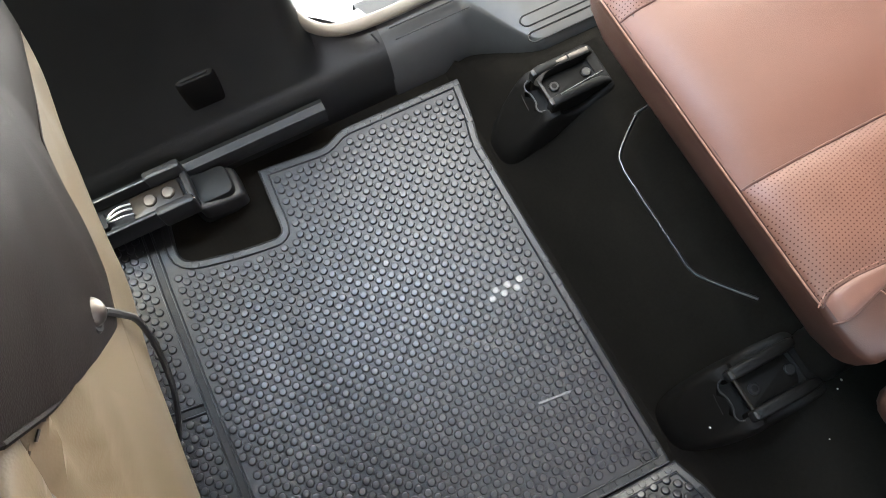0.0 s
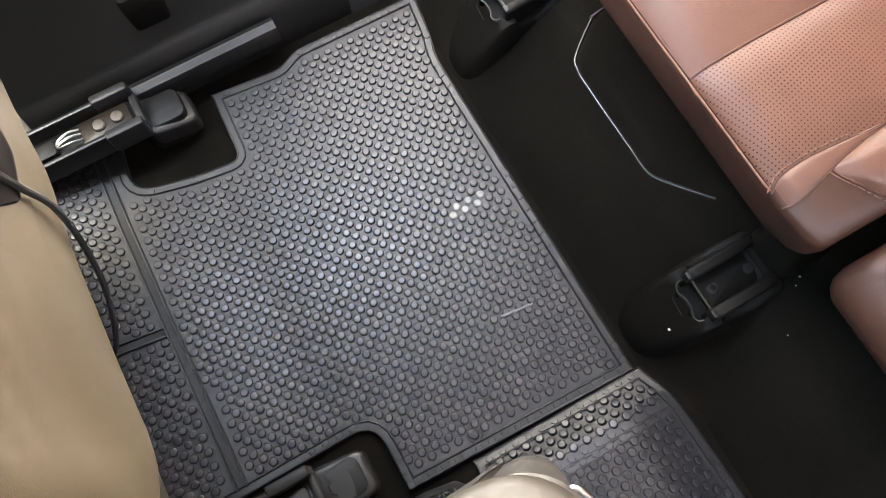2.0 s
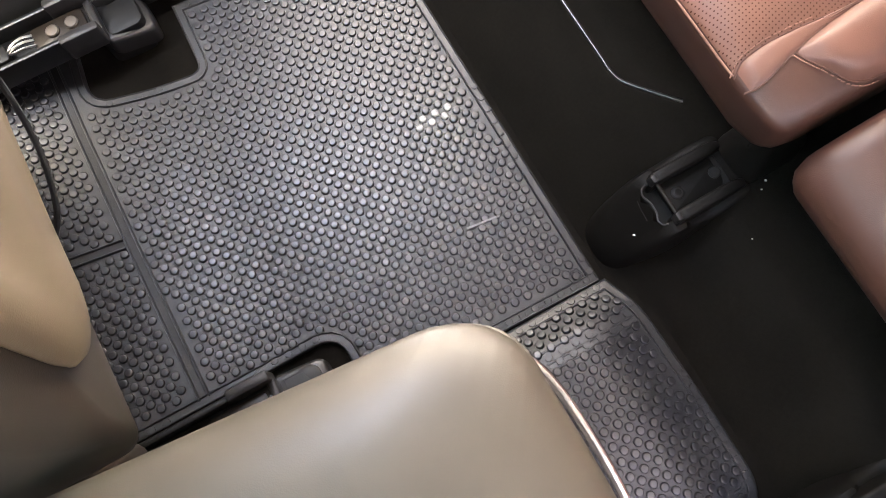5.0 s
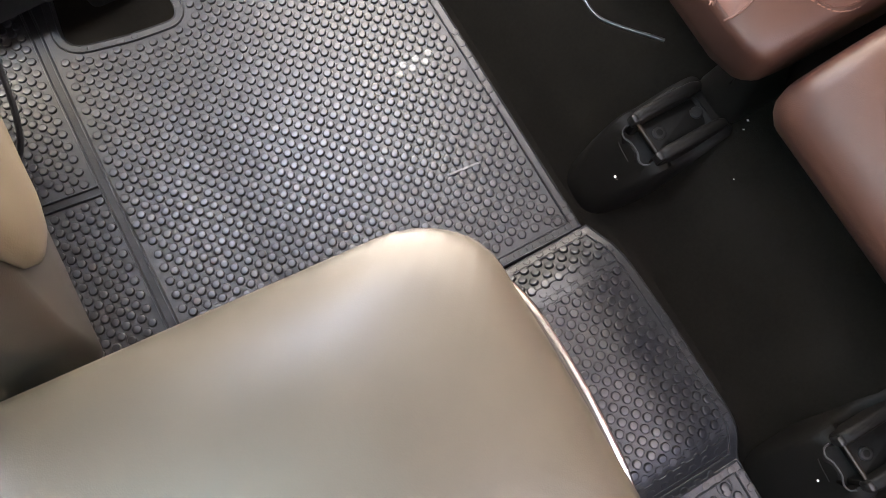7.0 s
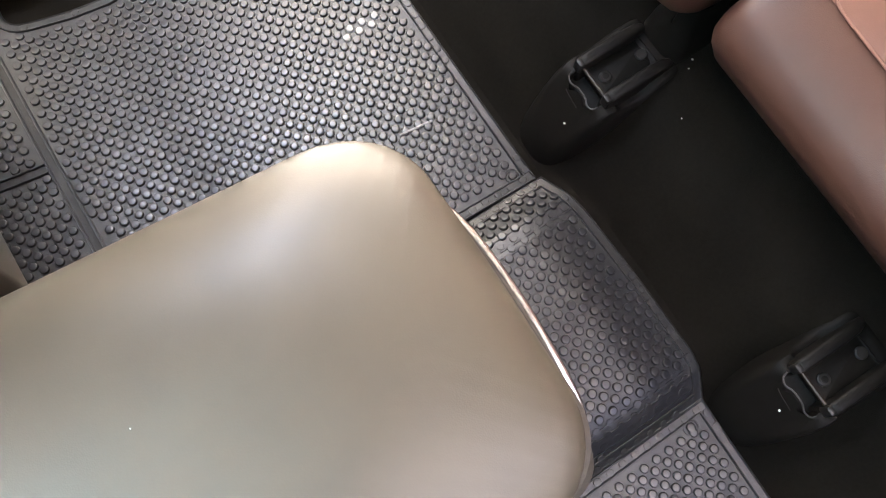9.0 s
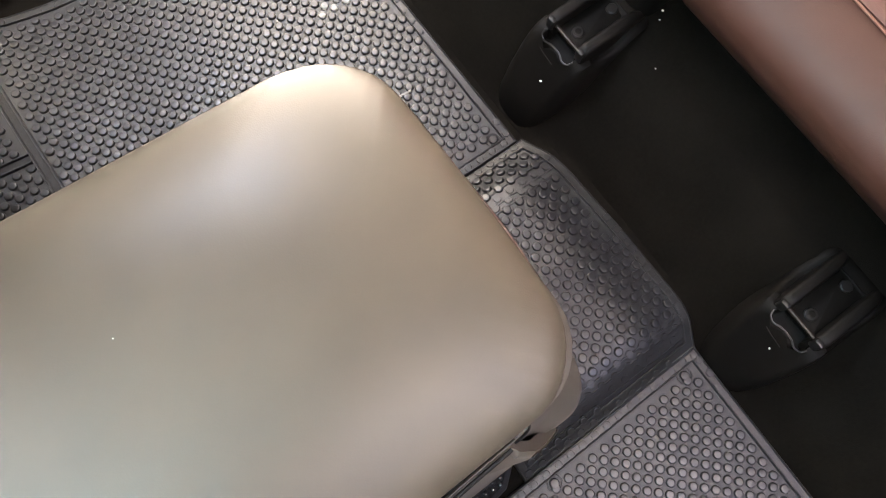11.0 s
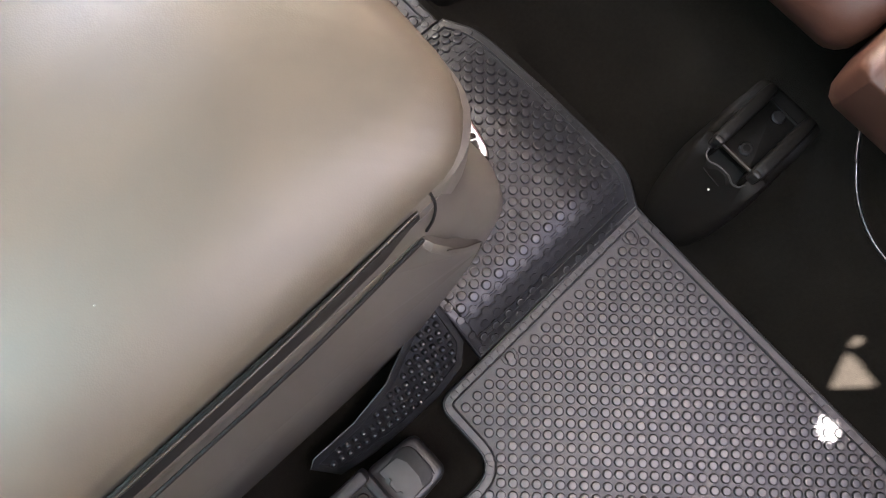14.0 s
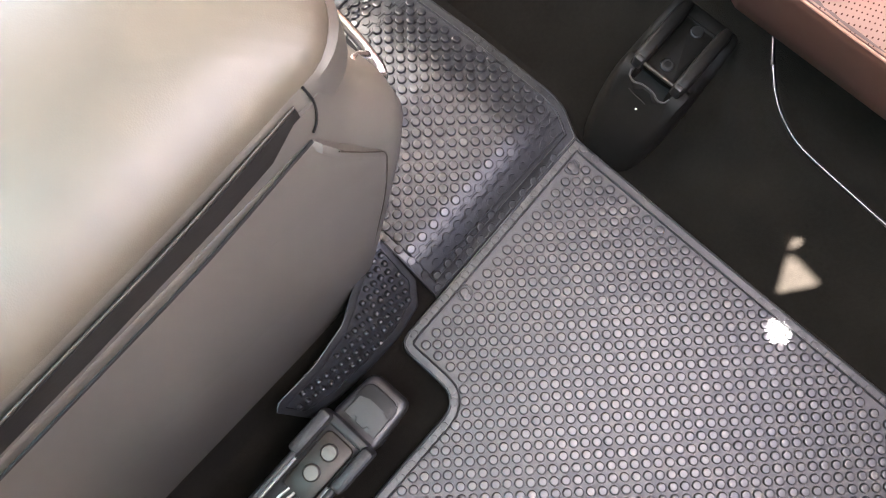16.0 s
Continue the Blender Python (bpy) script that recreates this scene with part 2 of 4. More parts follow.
def ease(x, a, b):
    t = min(max((x - a) / (b - a), 0.0), 1.0)
    return t * t * (3 - 2 * t)


def inside(x, y, poly):
    hit = False
    for k in range(len(poly)):
        (x0, y0), (x1, y1) = poly[k - 1], poly[k]
        if (y0 > y) != (y1 > y) and x < (x1 - x0) * (y - y0) / (y1 - y0) + x0:
            hit = not hit
    return hit


def away(x, y, line):
    """The distance from a point to a polyline."""
    best = 9.0
    for (x0, y0), (x1, y1) in zip(line, line[1:]):
        dx, dy = x1 - x0, y1 - y0
        t = min(max(((x - x0) * dx + (y - y0) * dy) / (dx * dx + dy * dy + 1e-12), 0), 1)
        best = min(best, math.hypot(x - x0 - t * dx, y - y0 - t * dy))
    return best


def rounded(points, n=5):
    """A closed outline from corners (x, y, radius)."""
    out = []
    for k, (x, y, r) in enumerate(points):
        a, b, c = Vector(points[k - 1][:2]), Vector((x, y)), Vector(points[(k + 1) % len(points)][:2])
        if r <= 0:
            out.append((x, y))
            continue
        d = min(r, (a - b).length * 0.49, (c - b).length * 0.49)
        p, q = b + (a - b).normalized() * d, b + (c - b).normalized() * d
        for s in range(n + 1):
            t = s / n
            w = (1 - t) ** 2 * p + 2 * t * (1 - t) * b + t * t * q
            out.append((w.x, w.y))
    return out


def dense(poly, step, closed=True):
    out = []
    for k in range(len(poly) if closed else len(poly) - 1):
        (x0, y0), (x1, y1) = poly[k], poly[(k + 1) % len(poly)]
        n = max(1, int(math.hypot(x1 - x0, y1 - y0) / step))
        out += [(x0 + (x1 - x0) * s / n, y0 + (y1 - y0) * s / n) for s in range(n)]
    if not closed:
        out.append(poly[-1])
    return out


def divided(poly, m):
    """Every side of an outline cut into m pieces."""
    return [(a[0] + (b[0] - a[0]) * k / m, a[1] + (b[1] - a[1]) * k / m) for a, b in zip(poly, poly[1:] + poly[:1]) for k in range(m)]


def sheet(poly, height, step, holes=(), gap=0.0054):
    """A sheet that fills an outline and follows a height over the plan, with round holes for the studs."""
    cells = {}
    for c in holes:
        cells.setdefault((int(c[0] // 0.02), int(c[1] // 0.02)), []).append(c)

    def pierced(x, y, r):
        i, j = int(x // 0.02), int(y // 0.02)
        return any(math.hypot(x - a, y - b) < r for u in (i - 1, i, i + 1) for v in (j - 1, j, j + 1) for a, b in cells.get((u, v), ()))

    xs, ys = [p[0] for p in poly], [p[1] for p in poly]
    pts = list(poly)
    edges = [(k, (k + 1) % len(poly)) for k in range(len(poly))]
    x = min(xs) + step / 2
    while x < max(xs):
        y = min(ys) + step / 2
        while y < max(ys):
            if not pierced(x, y, gap * 1.15) and inside(x, y, poly) and away(x, y, poly + poly[:1]) > step * 0.4:
                pts.append((x, y))
            y += step
        x += step
    for a, b in holes:
        k = len(pts)
        pts += [(a + gap * math.cos(0.523599 * q), b + gap * math.sin(0.523599 * q)) for q in range(12)]
        edges += [(k + q, k + (q + 1) % 12) for q in range(12)]
    verts, _, faces, *_ = geometry.delaunay_2d_cdt([Vector(p) for p in pts], edges, [], 0, 1e-6)
    keep = []
    for f in faces:
        cx, cy = sum(verts[i].x for i in f) / len(f), sum(verts[i].y for i in f) / len(f)
        if not pierced(cx, cy, gap * 0.955) and inside(cx, cy, poly):
            keep.append(tuple(f))
    return [(v.x, v.y, height(v.x, v.y)) for v in verts], keep


def border(poly, profile, height, closed=True):
    """A moulding along an outline: profile of (distance to the left of the line, rise)."""
    n = len(poly)
    area = sum(poly[k - 1][0] * poly[k][1] - poly[k][0] * poly[k - 1][1] for k in range(n)) if closed else 1
    turn = 1 if area > 0 else -1
    rings = []
    for k in range(n):
        p = Vector(poly[k])
        a = Vector(poly[k - 1]) if closed or k > 0 else p
        b = Vector(poly[(k + 1) % n]) if closed or k < n - 1 else p
        if a == p:
            u = v = (b - p).normalized()
        elif b == p:
            u = v = (p - a).normalized()
        else:
            u, v = (p - a).normalized(), (b - p).normalized()
        m = u + v
        m = m.normalized() if m.length > 1e-6 else u
        left = Vector((-m.y, m.x)) * turn / max(0.5, m.dot(u))
        ring = []
        for d, h in profile:
            q = p + left * d
            ring.append((q.x, q.y, height(q.x, q.y) + h))
        rings.append(ring)
    if closed:
        rings.append(rings[0])
    verts, faces = loft(rings, closed=False, cap0=False, cap1=False)
    return verts, faces


# ---- floor ----
TUNNEL = ((-0.305, 0.0), (-0.290, 0.012), (-0.272, 0.030), (-0.250, 0.038), (-0.150, 0.043), (-0.060, 0.036), (-0.038, 0.030), (-0.016, 0.011), (0.0, 0.0))
RISE = ((0.010, 0.0), (0.022, 0.012), (0.045, 0.042), (0.085, 0.080), (0.130, 0.108), (0.180, 0.117), (0.30, 0.120), (1.2, 0.120))


def ramp(v, table):
    if v <= table[0][0]:
        return table[0][1]
    for (a, p), (b, q) in zip(table, table[1:]):
        if v <= b:
            return p + (q - p) * (v - a) / (b - a)
    return table[-1][1]


def lay(x, y):
    """Height of the floor under the mats."""
    front = 0.15 * (max(0.0, -0.33 - x) ** 2) / (max(0.0, -0.33 - x) + 0.05)
    return front + ramp(y, TUNNEL) * (1 - 0.45 * ease(x, -0.06, 0.03))


def floor_z(x, y):
    return max(lay(x, y), ramp(x - 0.010 * ease(y, -0.31, -0.02) * ease(-y, -0.01, 0.29), RISE)) - 0.003


def floor_sheet():
    xs = [-1.2 + 0.04 * k for k in range(18)] + [-0.5 + 0.02 * k for k in range(25)] + [-0.005 + 0.0075 * k for k in range(28)] + [0.22 + 0.05 * k for k in range(20)]
    ys = [-0.95 + 0.04 * k for k in range(16)] + [-0.32 + 0.01 * k for k in range(35)] + [0.04 + 0.03 * k for k in range(20)]
    verts = [(x, y, floor_z(x, y) + 0.0012 * noise.noise((x * 22, y * 22, 1.0)) * ease(x, 0.02, 0.08)) for x in xs for y in ys]
    n = len(ys)
    verts = [(x, y, min(z, 0.118 - 0.9 * max(0.0, y - 0.482)) if x > 0.03 else z) for x, y, z in verts]
    faces = [(a * n + b, (a + 1) * n + b, (a + 1) * n + b + 1, a * n + b + 1) for a in range(len(xs) - 1) for b in range(n - 1)]
    return verts, faces


setting("floor", *floor_sheet(), CARPET, "black felted car carpet with a low tunnel and a rise under the rear seat", "floor")

# ---- cabin shell: unseen panels added to hold back outside light ----
def roof():
    """The unseen roof lining, with holes added to shape the sun patches on the floor."""
    outer = [(-1.22, -1.02), (1.17, -1.02), (1.17, 0.84), (-1.22, 0.84)]
    up = 1.22 / math.tan(radians(SUN_EL))
    gap = rounded([(0.0172, -0.5721, 0.002), (0.0399, -0.5901, 0.003), (0.0435, -0.5565, 0.004), (0.0423, -0.5469, 0.003)])
    slit = rounded([(-0.0279, -0.5964, 0.004), (-0.0213, -0.6086, 0.004), (-0.0070, -0.6043, 0.004), (-0.0092, -0.5845, 0.004), (-0.0213, -0.5863, 0.004)])
    spot = rounded([(0.0476, -0.5412, 0.003), (0.0492, -0.5460, 0.003), (0.0572, -0.5468, 0.004), (0.0556, -0.5372, 0.004)])
    holes = [[(x, y - up) for x, y in some] for some in (gap, slit, spot)]
    pts, edges = list(outer), [(0, 1), (1, 2), (2, 3), (3, 0)]
    for hole in holes:
        k = len(pts)
        pts += hole
        edges += [(k + a, k + (a + 1) % len(hole)) for a in range(len(hole))]
    verts, _, faces, *_ = geometry.delaunay_2d_cdt([Vector(p) for p in pts], edges, [], 0, 1e-6)
    keep = [tuple(f) for f in faces if not any(inside(sum(verts[i].x for i in f) / 3, sum(verts[i].y for i in f) / 3, hole) for hole in holes)]
    k = len(verts)
    v = [(p.x, p.y, 1.26) for p in verts] + [(p.x, p.y, 1.264) for p in verts]
    return v, keep + [tuple(i + k for i in reversed(t)) for t in keep] + [(a, b, b + k, a + k) for a, b in edges]


setting("ceiling", *roof(), CABIN, "plain beige roof lining with a roof window blind", "ceiling", smooth=False)
setting("wall_front", *block(-1.22, -1.18, -0.98, 0.80, -0.2, 0.76), CABIN, "plain panel below the windscreen", "wall")
setting("wall_back", *block(1.12, 1.16, -0.98, 0.80, -0.2, 0.80), CABIN, "plain panel below the rear window", "wall")
# kept low so that the added front door lamp shines over it
setting("wall_front_door", *block(-1.2, -0.42, 0.74, 0.80, -0.2, 0.36), CABIN, "plain low panel at the front door", "wall")
# raised to keep stray light off the floor by the rail
setting("wall_near_door", *block(-1.2, -0.40, -0.98, -0.93, -0.2, 1.0), CABIN, "plain inside of the near front door", "wall")


# added out of view only to block light from the front
setting("wall_driver_block", *block(-0.68, -0.64, -0.93, -0.275, -0.2, 0.95), CABIN, "plain panel closing the driver side in front", "wall")
setting("wall_near_rear_door", *block(-0.40, 1.15, -0.99, -0.95, -0.2, 0.62), CABIN, "plain inside of the closed near door", "wall")
setting("ground", [(-60, -60, -0.42), (60, -60, -0.42), (60, 60, -0.42), (-60, 60, -0.42)], [(0, 1, 2, 3)], GROUND, "pale sunlit concrete outside the open door", "ground", smooth=False)

# two walls added out of view to cut the light of the low sky
setting("wall_sky_block_far", *block(-4.0, 5.0, 2.6, 2.75, -0.43, 2.0), GROUND, "plain grey yard wall beyond the open door", "wall")
setting("wall_sky_block_near", *block(-4.0, 5.0, -2.95, -2.8, -0.43, 2.0), GROUND, "plain grey yard wall on the near side", "wall")

# ---- far door sill and pillar ----
def sill_profile(x):
    """The sill leans inwards where the rear seat begins."""
    s = ease(x, 0.045, 0.12)
    y0 = 0.598 - 0.092 * s
    top = 0.088 + 0.010 * s
    wide, low = 0.058 - 0.034 * s, -0.02
    curve = [(y0 + wide * (1 - math.cos(radians(9 * k))), low + (top - low) * math.sin(radians(9 * k))) for k in range(11)]
    return curve + [(0.660, top + 0.004), (0.672, top + 0.002), (0.680, top - 0.03), (0.74, top - 0.05), (0.80, -0.15), (0.80, -0.40)]


def sill():
    rings = []
    for x in [-0.066 + 0.0066 * k for k in range(35)] + [0.18 + 0.08 * k for k in range(12)]:
        rings.append([(x, y, z) for y, z in sill_profile(x)])
    return loft(rings, closed=False, cap0=False, cap1=False)


door_sill = tagged(part("door_sill", *sill(), SILL), "grey plastic door sill trim with a ribbed scuff plate", "door sill", kind="structure")
for x0, y0, y1 in ((0.1040, 0.552, 0.569), (0.1010, 0.526, 0.542)):
    slot = [(px, py, 0.0990) for px, py in rrect(x0, 0.62, y0, y1, 0.0089, 6)]
    part("plate_slot", *tube(slot, 0.0012, 6, closed=True), BLACK, door_sill)
for y in (0.620, 0.640):
    part("sill_line", *tube([(-0.05, y, 0.0905 - (0.002 if y < 0.62 else -0.001)), (0.06, y, 0.0905 - (0.002 if y < 0.62 else -0.001))], 0.0011, 6), BLACK, door_sill)


def pillar():
    """The trim at the foot of the door post; it sweeps up from the sill."""
    rings = []
    for k in range(41):
        x = -0.50 + k * (0.50 - 0.064) / 40
        up = 0.80 * ease(-x, 0.150, 0.195) + 0.06 * ease(-x, 0.075, 0.165)
        base = [(0.600 + 0.058 * (1 - math.cos(radians(9 * k))) * 0.7, -0.02 + 0.108 * math.sin(radians(9 * k))) for k in range(9)]
        crest = [(0.642 + 0.015 * min(up, 1), 0.088 + 0.25 * up), (0.652 + 0.02 * up, 0.090 + 0.55 * up), (0.664 + 0.03 * up, 0.092 + 1.0 * up), (0.72 + 0.02 * up, 0.05 + 1.0 * up), (0.80, -0.2)]
        rings.append([(x, y, z) for y, z in base + crest])
    return loft(rings, closed=False, cap0=False, cap1=False)


part("sill_seam", *tube(smooth_line([(-0.0655, 0.6000, 0.0), (-0.0655, 0.6055, 0.02), (-0.0665, 0.6150, 0.05), (-0.0690, 0.6290, 0.080), (-0.074, 0.645, 0.090)], 5), 0.0014, 6), BLACK, door_sill)
tagged(part("pillar_trim", *pillar(), PILLAR), "dark grey plastic trim at the foot of the door post", "pillar trim", kind="structure")
seal_line = smooth_line([(-0.185, 0.672, 0.95), (-0.180, 0.668, 0.40), (-0.172, 0.664, 0.22), (-0.158, 0.660, 0.155), (-0.120, 0.657, 0.112), (-0.06, 0.657, 0.099), (0.05, 0.660, 0.098), (0.3, 0.662, 0.107), (0.9, 0.664, 0.107)], 6)
tagged(part("door_seal", *tube(seal_line, 0.0085, 10), SEAL), "pale rubber seal round the open door's lower corner", "door seal", kind="structure")

# ---- rubber mats ----
PITCH = 0.0122
MAT_A = rounded([
    (0.0, 0.0, 0.0), (0.0, 0.478, 0.03), (0.010, 0.512, 0.02), (0.020, 0.579, 0.0), (-0.163, 0.582, 0.012), (-0.192, 0.567, 0.012), (-0.288, 0.577, 0.0),
    (-0.2925, 0.4735, 0.016), (-0.355, 0.4815, 0.0), (-0.429, 0.4945, 0.028), (-0.412, 0.62, 0.0), (-0.76, 0.62, 0.0), (-0.76, 0.0845, 0.0), (-0.295, 0.0945, 0.030), (-0.2945, 0.008, 0.0)])
MAT_C = rounded([
    (0.009, -0.301, 0.0), (-0.222, -0.306, 0.0), (-0.288, -0.307, 0.018), (-0.288, -0.392, 0.026), (-0.76, -0.392, 0.0), (-0.76, -0.89, 0.0), (-0.30, -0.89, 0.0), (-0.25, -0.885, 0.0), (0.004, -0.885, 0.0), (0.005, -0.55, 0.0)])
MAT_B = rounded([
    (0.006, -0.001, 0.0), (0.019, -0.050, 0.022), (0.022, -0.16, 0.0), (0.024, -0.268, 0.022), (0.009, -0.303, 0.0), (-0.224, -0.305, 0.0), (-0.222, -0.152, 0.0), (-0.216, 0.001, 0.0)])
RIM = ((-0.0005, -0.001), (0.0, 0.0050), (0.0007, 0.0064), (0.0017, 0.0067), (0.0027, 0.0057), (0.0096, 0.0056), (0.0101, 0.0068), (0.0109, 0.0075), (0.0117, 0.0068), (0.0121, 0.0040), (0.0126, 0.0036), (0.0129, 0.0048))


def stud_mesh(places, height, r=0.0055, h=0.0025, seed=3, steps=((1.0, 0.0), (0.98, -0.42), (0.93, -0.42), (0.895, 0.45), (0.845, 0.83), (0.75, 0.97), (0.5, 1.0))):
    """Round studs with softly rounded tops, each standing square to the sheet."""
    rnd = random.Random(seed)
    verts, faces = [], []
    seg = 12
    for x, y in places:
        e = 0.003
        nx = -(height(x + e, y) - height(x - e, y)) / (2 * e)
        ny = -(height(x, y + e) - height(x, y - e)) / (2 * e)
        up = Vector((nx, ny, 1)).normalized()
        u = Vector((1, 0, 0))
        u = (u - up * u.dot(up)).normalized()
        v = up.cross(u)
        c = Vector((x, y, height(x, y)))
        k = len(verts)
        lean = 1 + 0.05 * (rnd.random() - 0.5)
        for q, w in steps:
            for a in range(seg):
                t = 6.283185 * a / seg
                verts.append(c + r * q * (math.cos(t) * u + math.sin(t) * v) + up * h * w * lean)
        verts.append(c + up * h * lean)
        for ring in range(len(steps) - 1):
            for a in range(seg):
                b = (a + 1) % seg
                faces.append((k + ring * seg + a, k + ring * seg + b, k + (ring + 1) * seg + b, k + (ring + 1) * seg + a))
        for a in range(seg):
            last = k + (len(steps) - 1) * seg
            faces.append((last + a, last + (a + 1) % seg, last + seg))
    return verts, faces


def stud_places(poly, origin, bands=(), rim=0.0168, keep=lambda x, y: True, pitch=PITCH, ways=None):
    """Places of the studs: a lattice at 45 degrees, or along the two given ways."""
    line = poly + poly[:1]
    s = pitch / math.sqrt(2)
    (ax, ay), (bx, by) = ways or ((s, s), (s, -s))
    reach = int(1.1 / pitch)
    out = []
    xs, ys = [p[0] for p in poly], [p[1] for p in poly]
    for i in range(-reach, reach):
        for j in range(-reach, reach):
            x, y = origin[0] + i * ax + j * bx, origin[1] + i * ay + j * by
            if not (min(xs) < x < max(xs) and min(ys) < y < max(ys)):
                continue
            if keep(x, y) and inside(x, y, poly) and away(x, y, line) > rim and all(away(x, y, b) > w for b, w in bands):
                out.append((x, y))
    return out


BAND = ((-0.0050, 0.0040), (-0.0046, 0.0050), (0.0046, 0.0050), (0.0050, 0.0040))
RIDGE = ((-0.0017, 0.0040), (-0.0013, 0.0066), (-0.0006, 0.0080), (0.0006, 0.0080), (0.0013, 0.0066), (0.0017, 0.0040))


def above(d):
    return lambda x, y: lay(x, y) + d


def mat(name, label, poly, origin, bands, pale_lines=(), keep=lambda x, y: True, step=0.02, rim=0.0152, ways=None, r=0.0055, h=0.0024):
    top = thing(name, label, "floor mat", group="rubber floor mats")
    poly = dense(poly, 0.02)
    part("rim", *border(poly, RIM, lay), RUBBER_RIM, top, "smooth raised rim")
    for band in bands:
        line = dense(band, 0.015, closed=False)
        part("band", *border(line, BAND, lay, closed=False), BAND_RUBBER, top, "dull band between two ridges")
        for d in (-0.0056, 0.0056):
            ridge = [Vector(p) for p in line]
            side = [(ridge[min(k + 1, len(ridge) - 1)] - ridge[max(k - 1, 0)]).normalized() for k in range(len(ridge))]
            part("ridge", *border([(p.x - u.y * d, p.y + u.x * d) for p, u in zip(ridge, side)], RIDGE, lay, closed=False), STUD, top)
    places = stud_places(poly, origin, [(b, 0.0112) for b in bands], rim, keep, ways=ways)
    part("sheet", *sheet(poly, above(0.0046), step, places, r), RUBBER, top)
    pale = [p for p in places if any(away(*p, line) < w for line, w in pale_lines)]
    part("studs", *stud_mesh([p for p in places if p not in pale], above(0.0046), r, h), STUD, top)["kind"] = "stuff"
    # the studs go on as faint rounds under the rim
    faint = [p for p in stud_places(poly, origin, rim=0.0040, ways=ways) if away(*p, poly + poly[:1]) < 0.0080]
    part("rim_pattern", *stud_mesh(faint, above(0.0054), r=0.0046, h=0.0013, steps=((1.0, 0.0), (0.90, 0.85), (0.6, 1.0))), RUBBER_RIM, top)["kind"] = "stuff"
    if pale:
        part("pale_studs", *stud_mesh(pale, above(0.0046), r), CHALK, top, "studs rubbed pale")
    return top


mat_a = mat("floor_mat", "black studded rubber floor mat behind the passenger seat", MAT_A, (-0.00566, -0.0021),
    [[(-0.4505, 0.62), (-0.4520, 0.54), (-0.4545, 0.46), (-0.4555, 0.30), (-0.4555, 0.099)], [(-0.4625, 0.3065), (-0.76, 0.330)]],
    pale_lines=[([(-0.090, 0.268), (-0.054, 0.278)], 0.0080)], ways=((0.008891, 0.008556), (0.008279, -0.008878)))
part("streak_mark", *border(dense([(-0.104, 0.1295), (-0.062, 0.1245)], 0.004, closed=False), ((-0.0017, 0.0055), (-0.0012, 0.0072), (0.0012, 0.0072), (0.0017, 0.0055)), lay, closed=False), STREAK, mat_a, "pale rubbed streak")
mat_c = mat("floor_mat", "black studded rubber floor mat behind the driver's seat", MAT_C, (-0.2517, -0.3635), [], ways=((0.00830, -0.00832), (-0.00823, -0.00863)), r=0.0053, h=0.0023)


def snap_button(top, x, y):
    """A press button that ties two mats together: a ring round one stud."""
    z = lay(x, y) + 0.0046
    ring = [(x + 0.0082 * math.cos(6.28318 * k / 20), y + 0.0082 * math.sin(6.28318 * k / 20), z + 0.0004) for k in range(20)]
    part("snap_ring", *tube(ring, 0.0010, 6, closed=True), RUBBER, top)
    part("snap_stud", *disc(x, y, z - 0.0005, 0.0052, 0.0030), STUD, top)


for x, y in ((-0.0213, 0.0177), (-0.1996, 0.0254)):
    snap_button(mat_a, x, y)
for x, y in ((-0.0195, -0.3195), (-0.2005, -0.3235)):
    snap_button(mat_c, x, y)


mat_b = mat("tunnel_mat", "black studded rubber mat folded over the floor tunnel", MAT_B, (-0.052, -0.118), [], keep=lambda x, y: -0.262 < y < -0.066 or y > -0.041 or y < -0.289, step=0.0125, rim=0.0135, r=0.0054, h=0.0023)
for y0, way in ((-0.0635, 1), (-0.2655, -1)):
    for k in (0, 1, 2.6):
        y = y0 + k * 0.0085 * way
        part("fold_ridge", *border(dense([(-0.212, y), (0.010, y)], 0.02, closed=False), ((-0.0014, 0.0042), (-0.0006, 0.0056), (0.0006, 0.0056), (0.0014, 0.0042)), lay, closed=False), RUBBER, mat_b)
flat_rounds = [p for p in stud_places(dense(MAT_B, 0.02), (-0.052, -0.118), rim=0.0135) if -0.0645 < p[1] < -0.044 or -0.287 < p[1] < -0.2625]
part("fold_pattern", *stud_mesh(flat_rounds, above(0.0046), r=0.0046, h=0.0008, steps=((1.0, -0.2), (0.93, 0.9), (0.6, 1.0))), RUBBER, mat_b)["kind"] = "stuff"


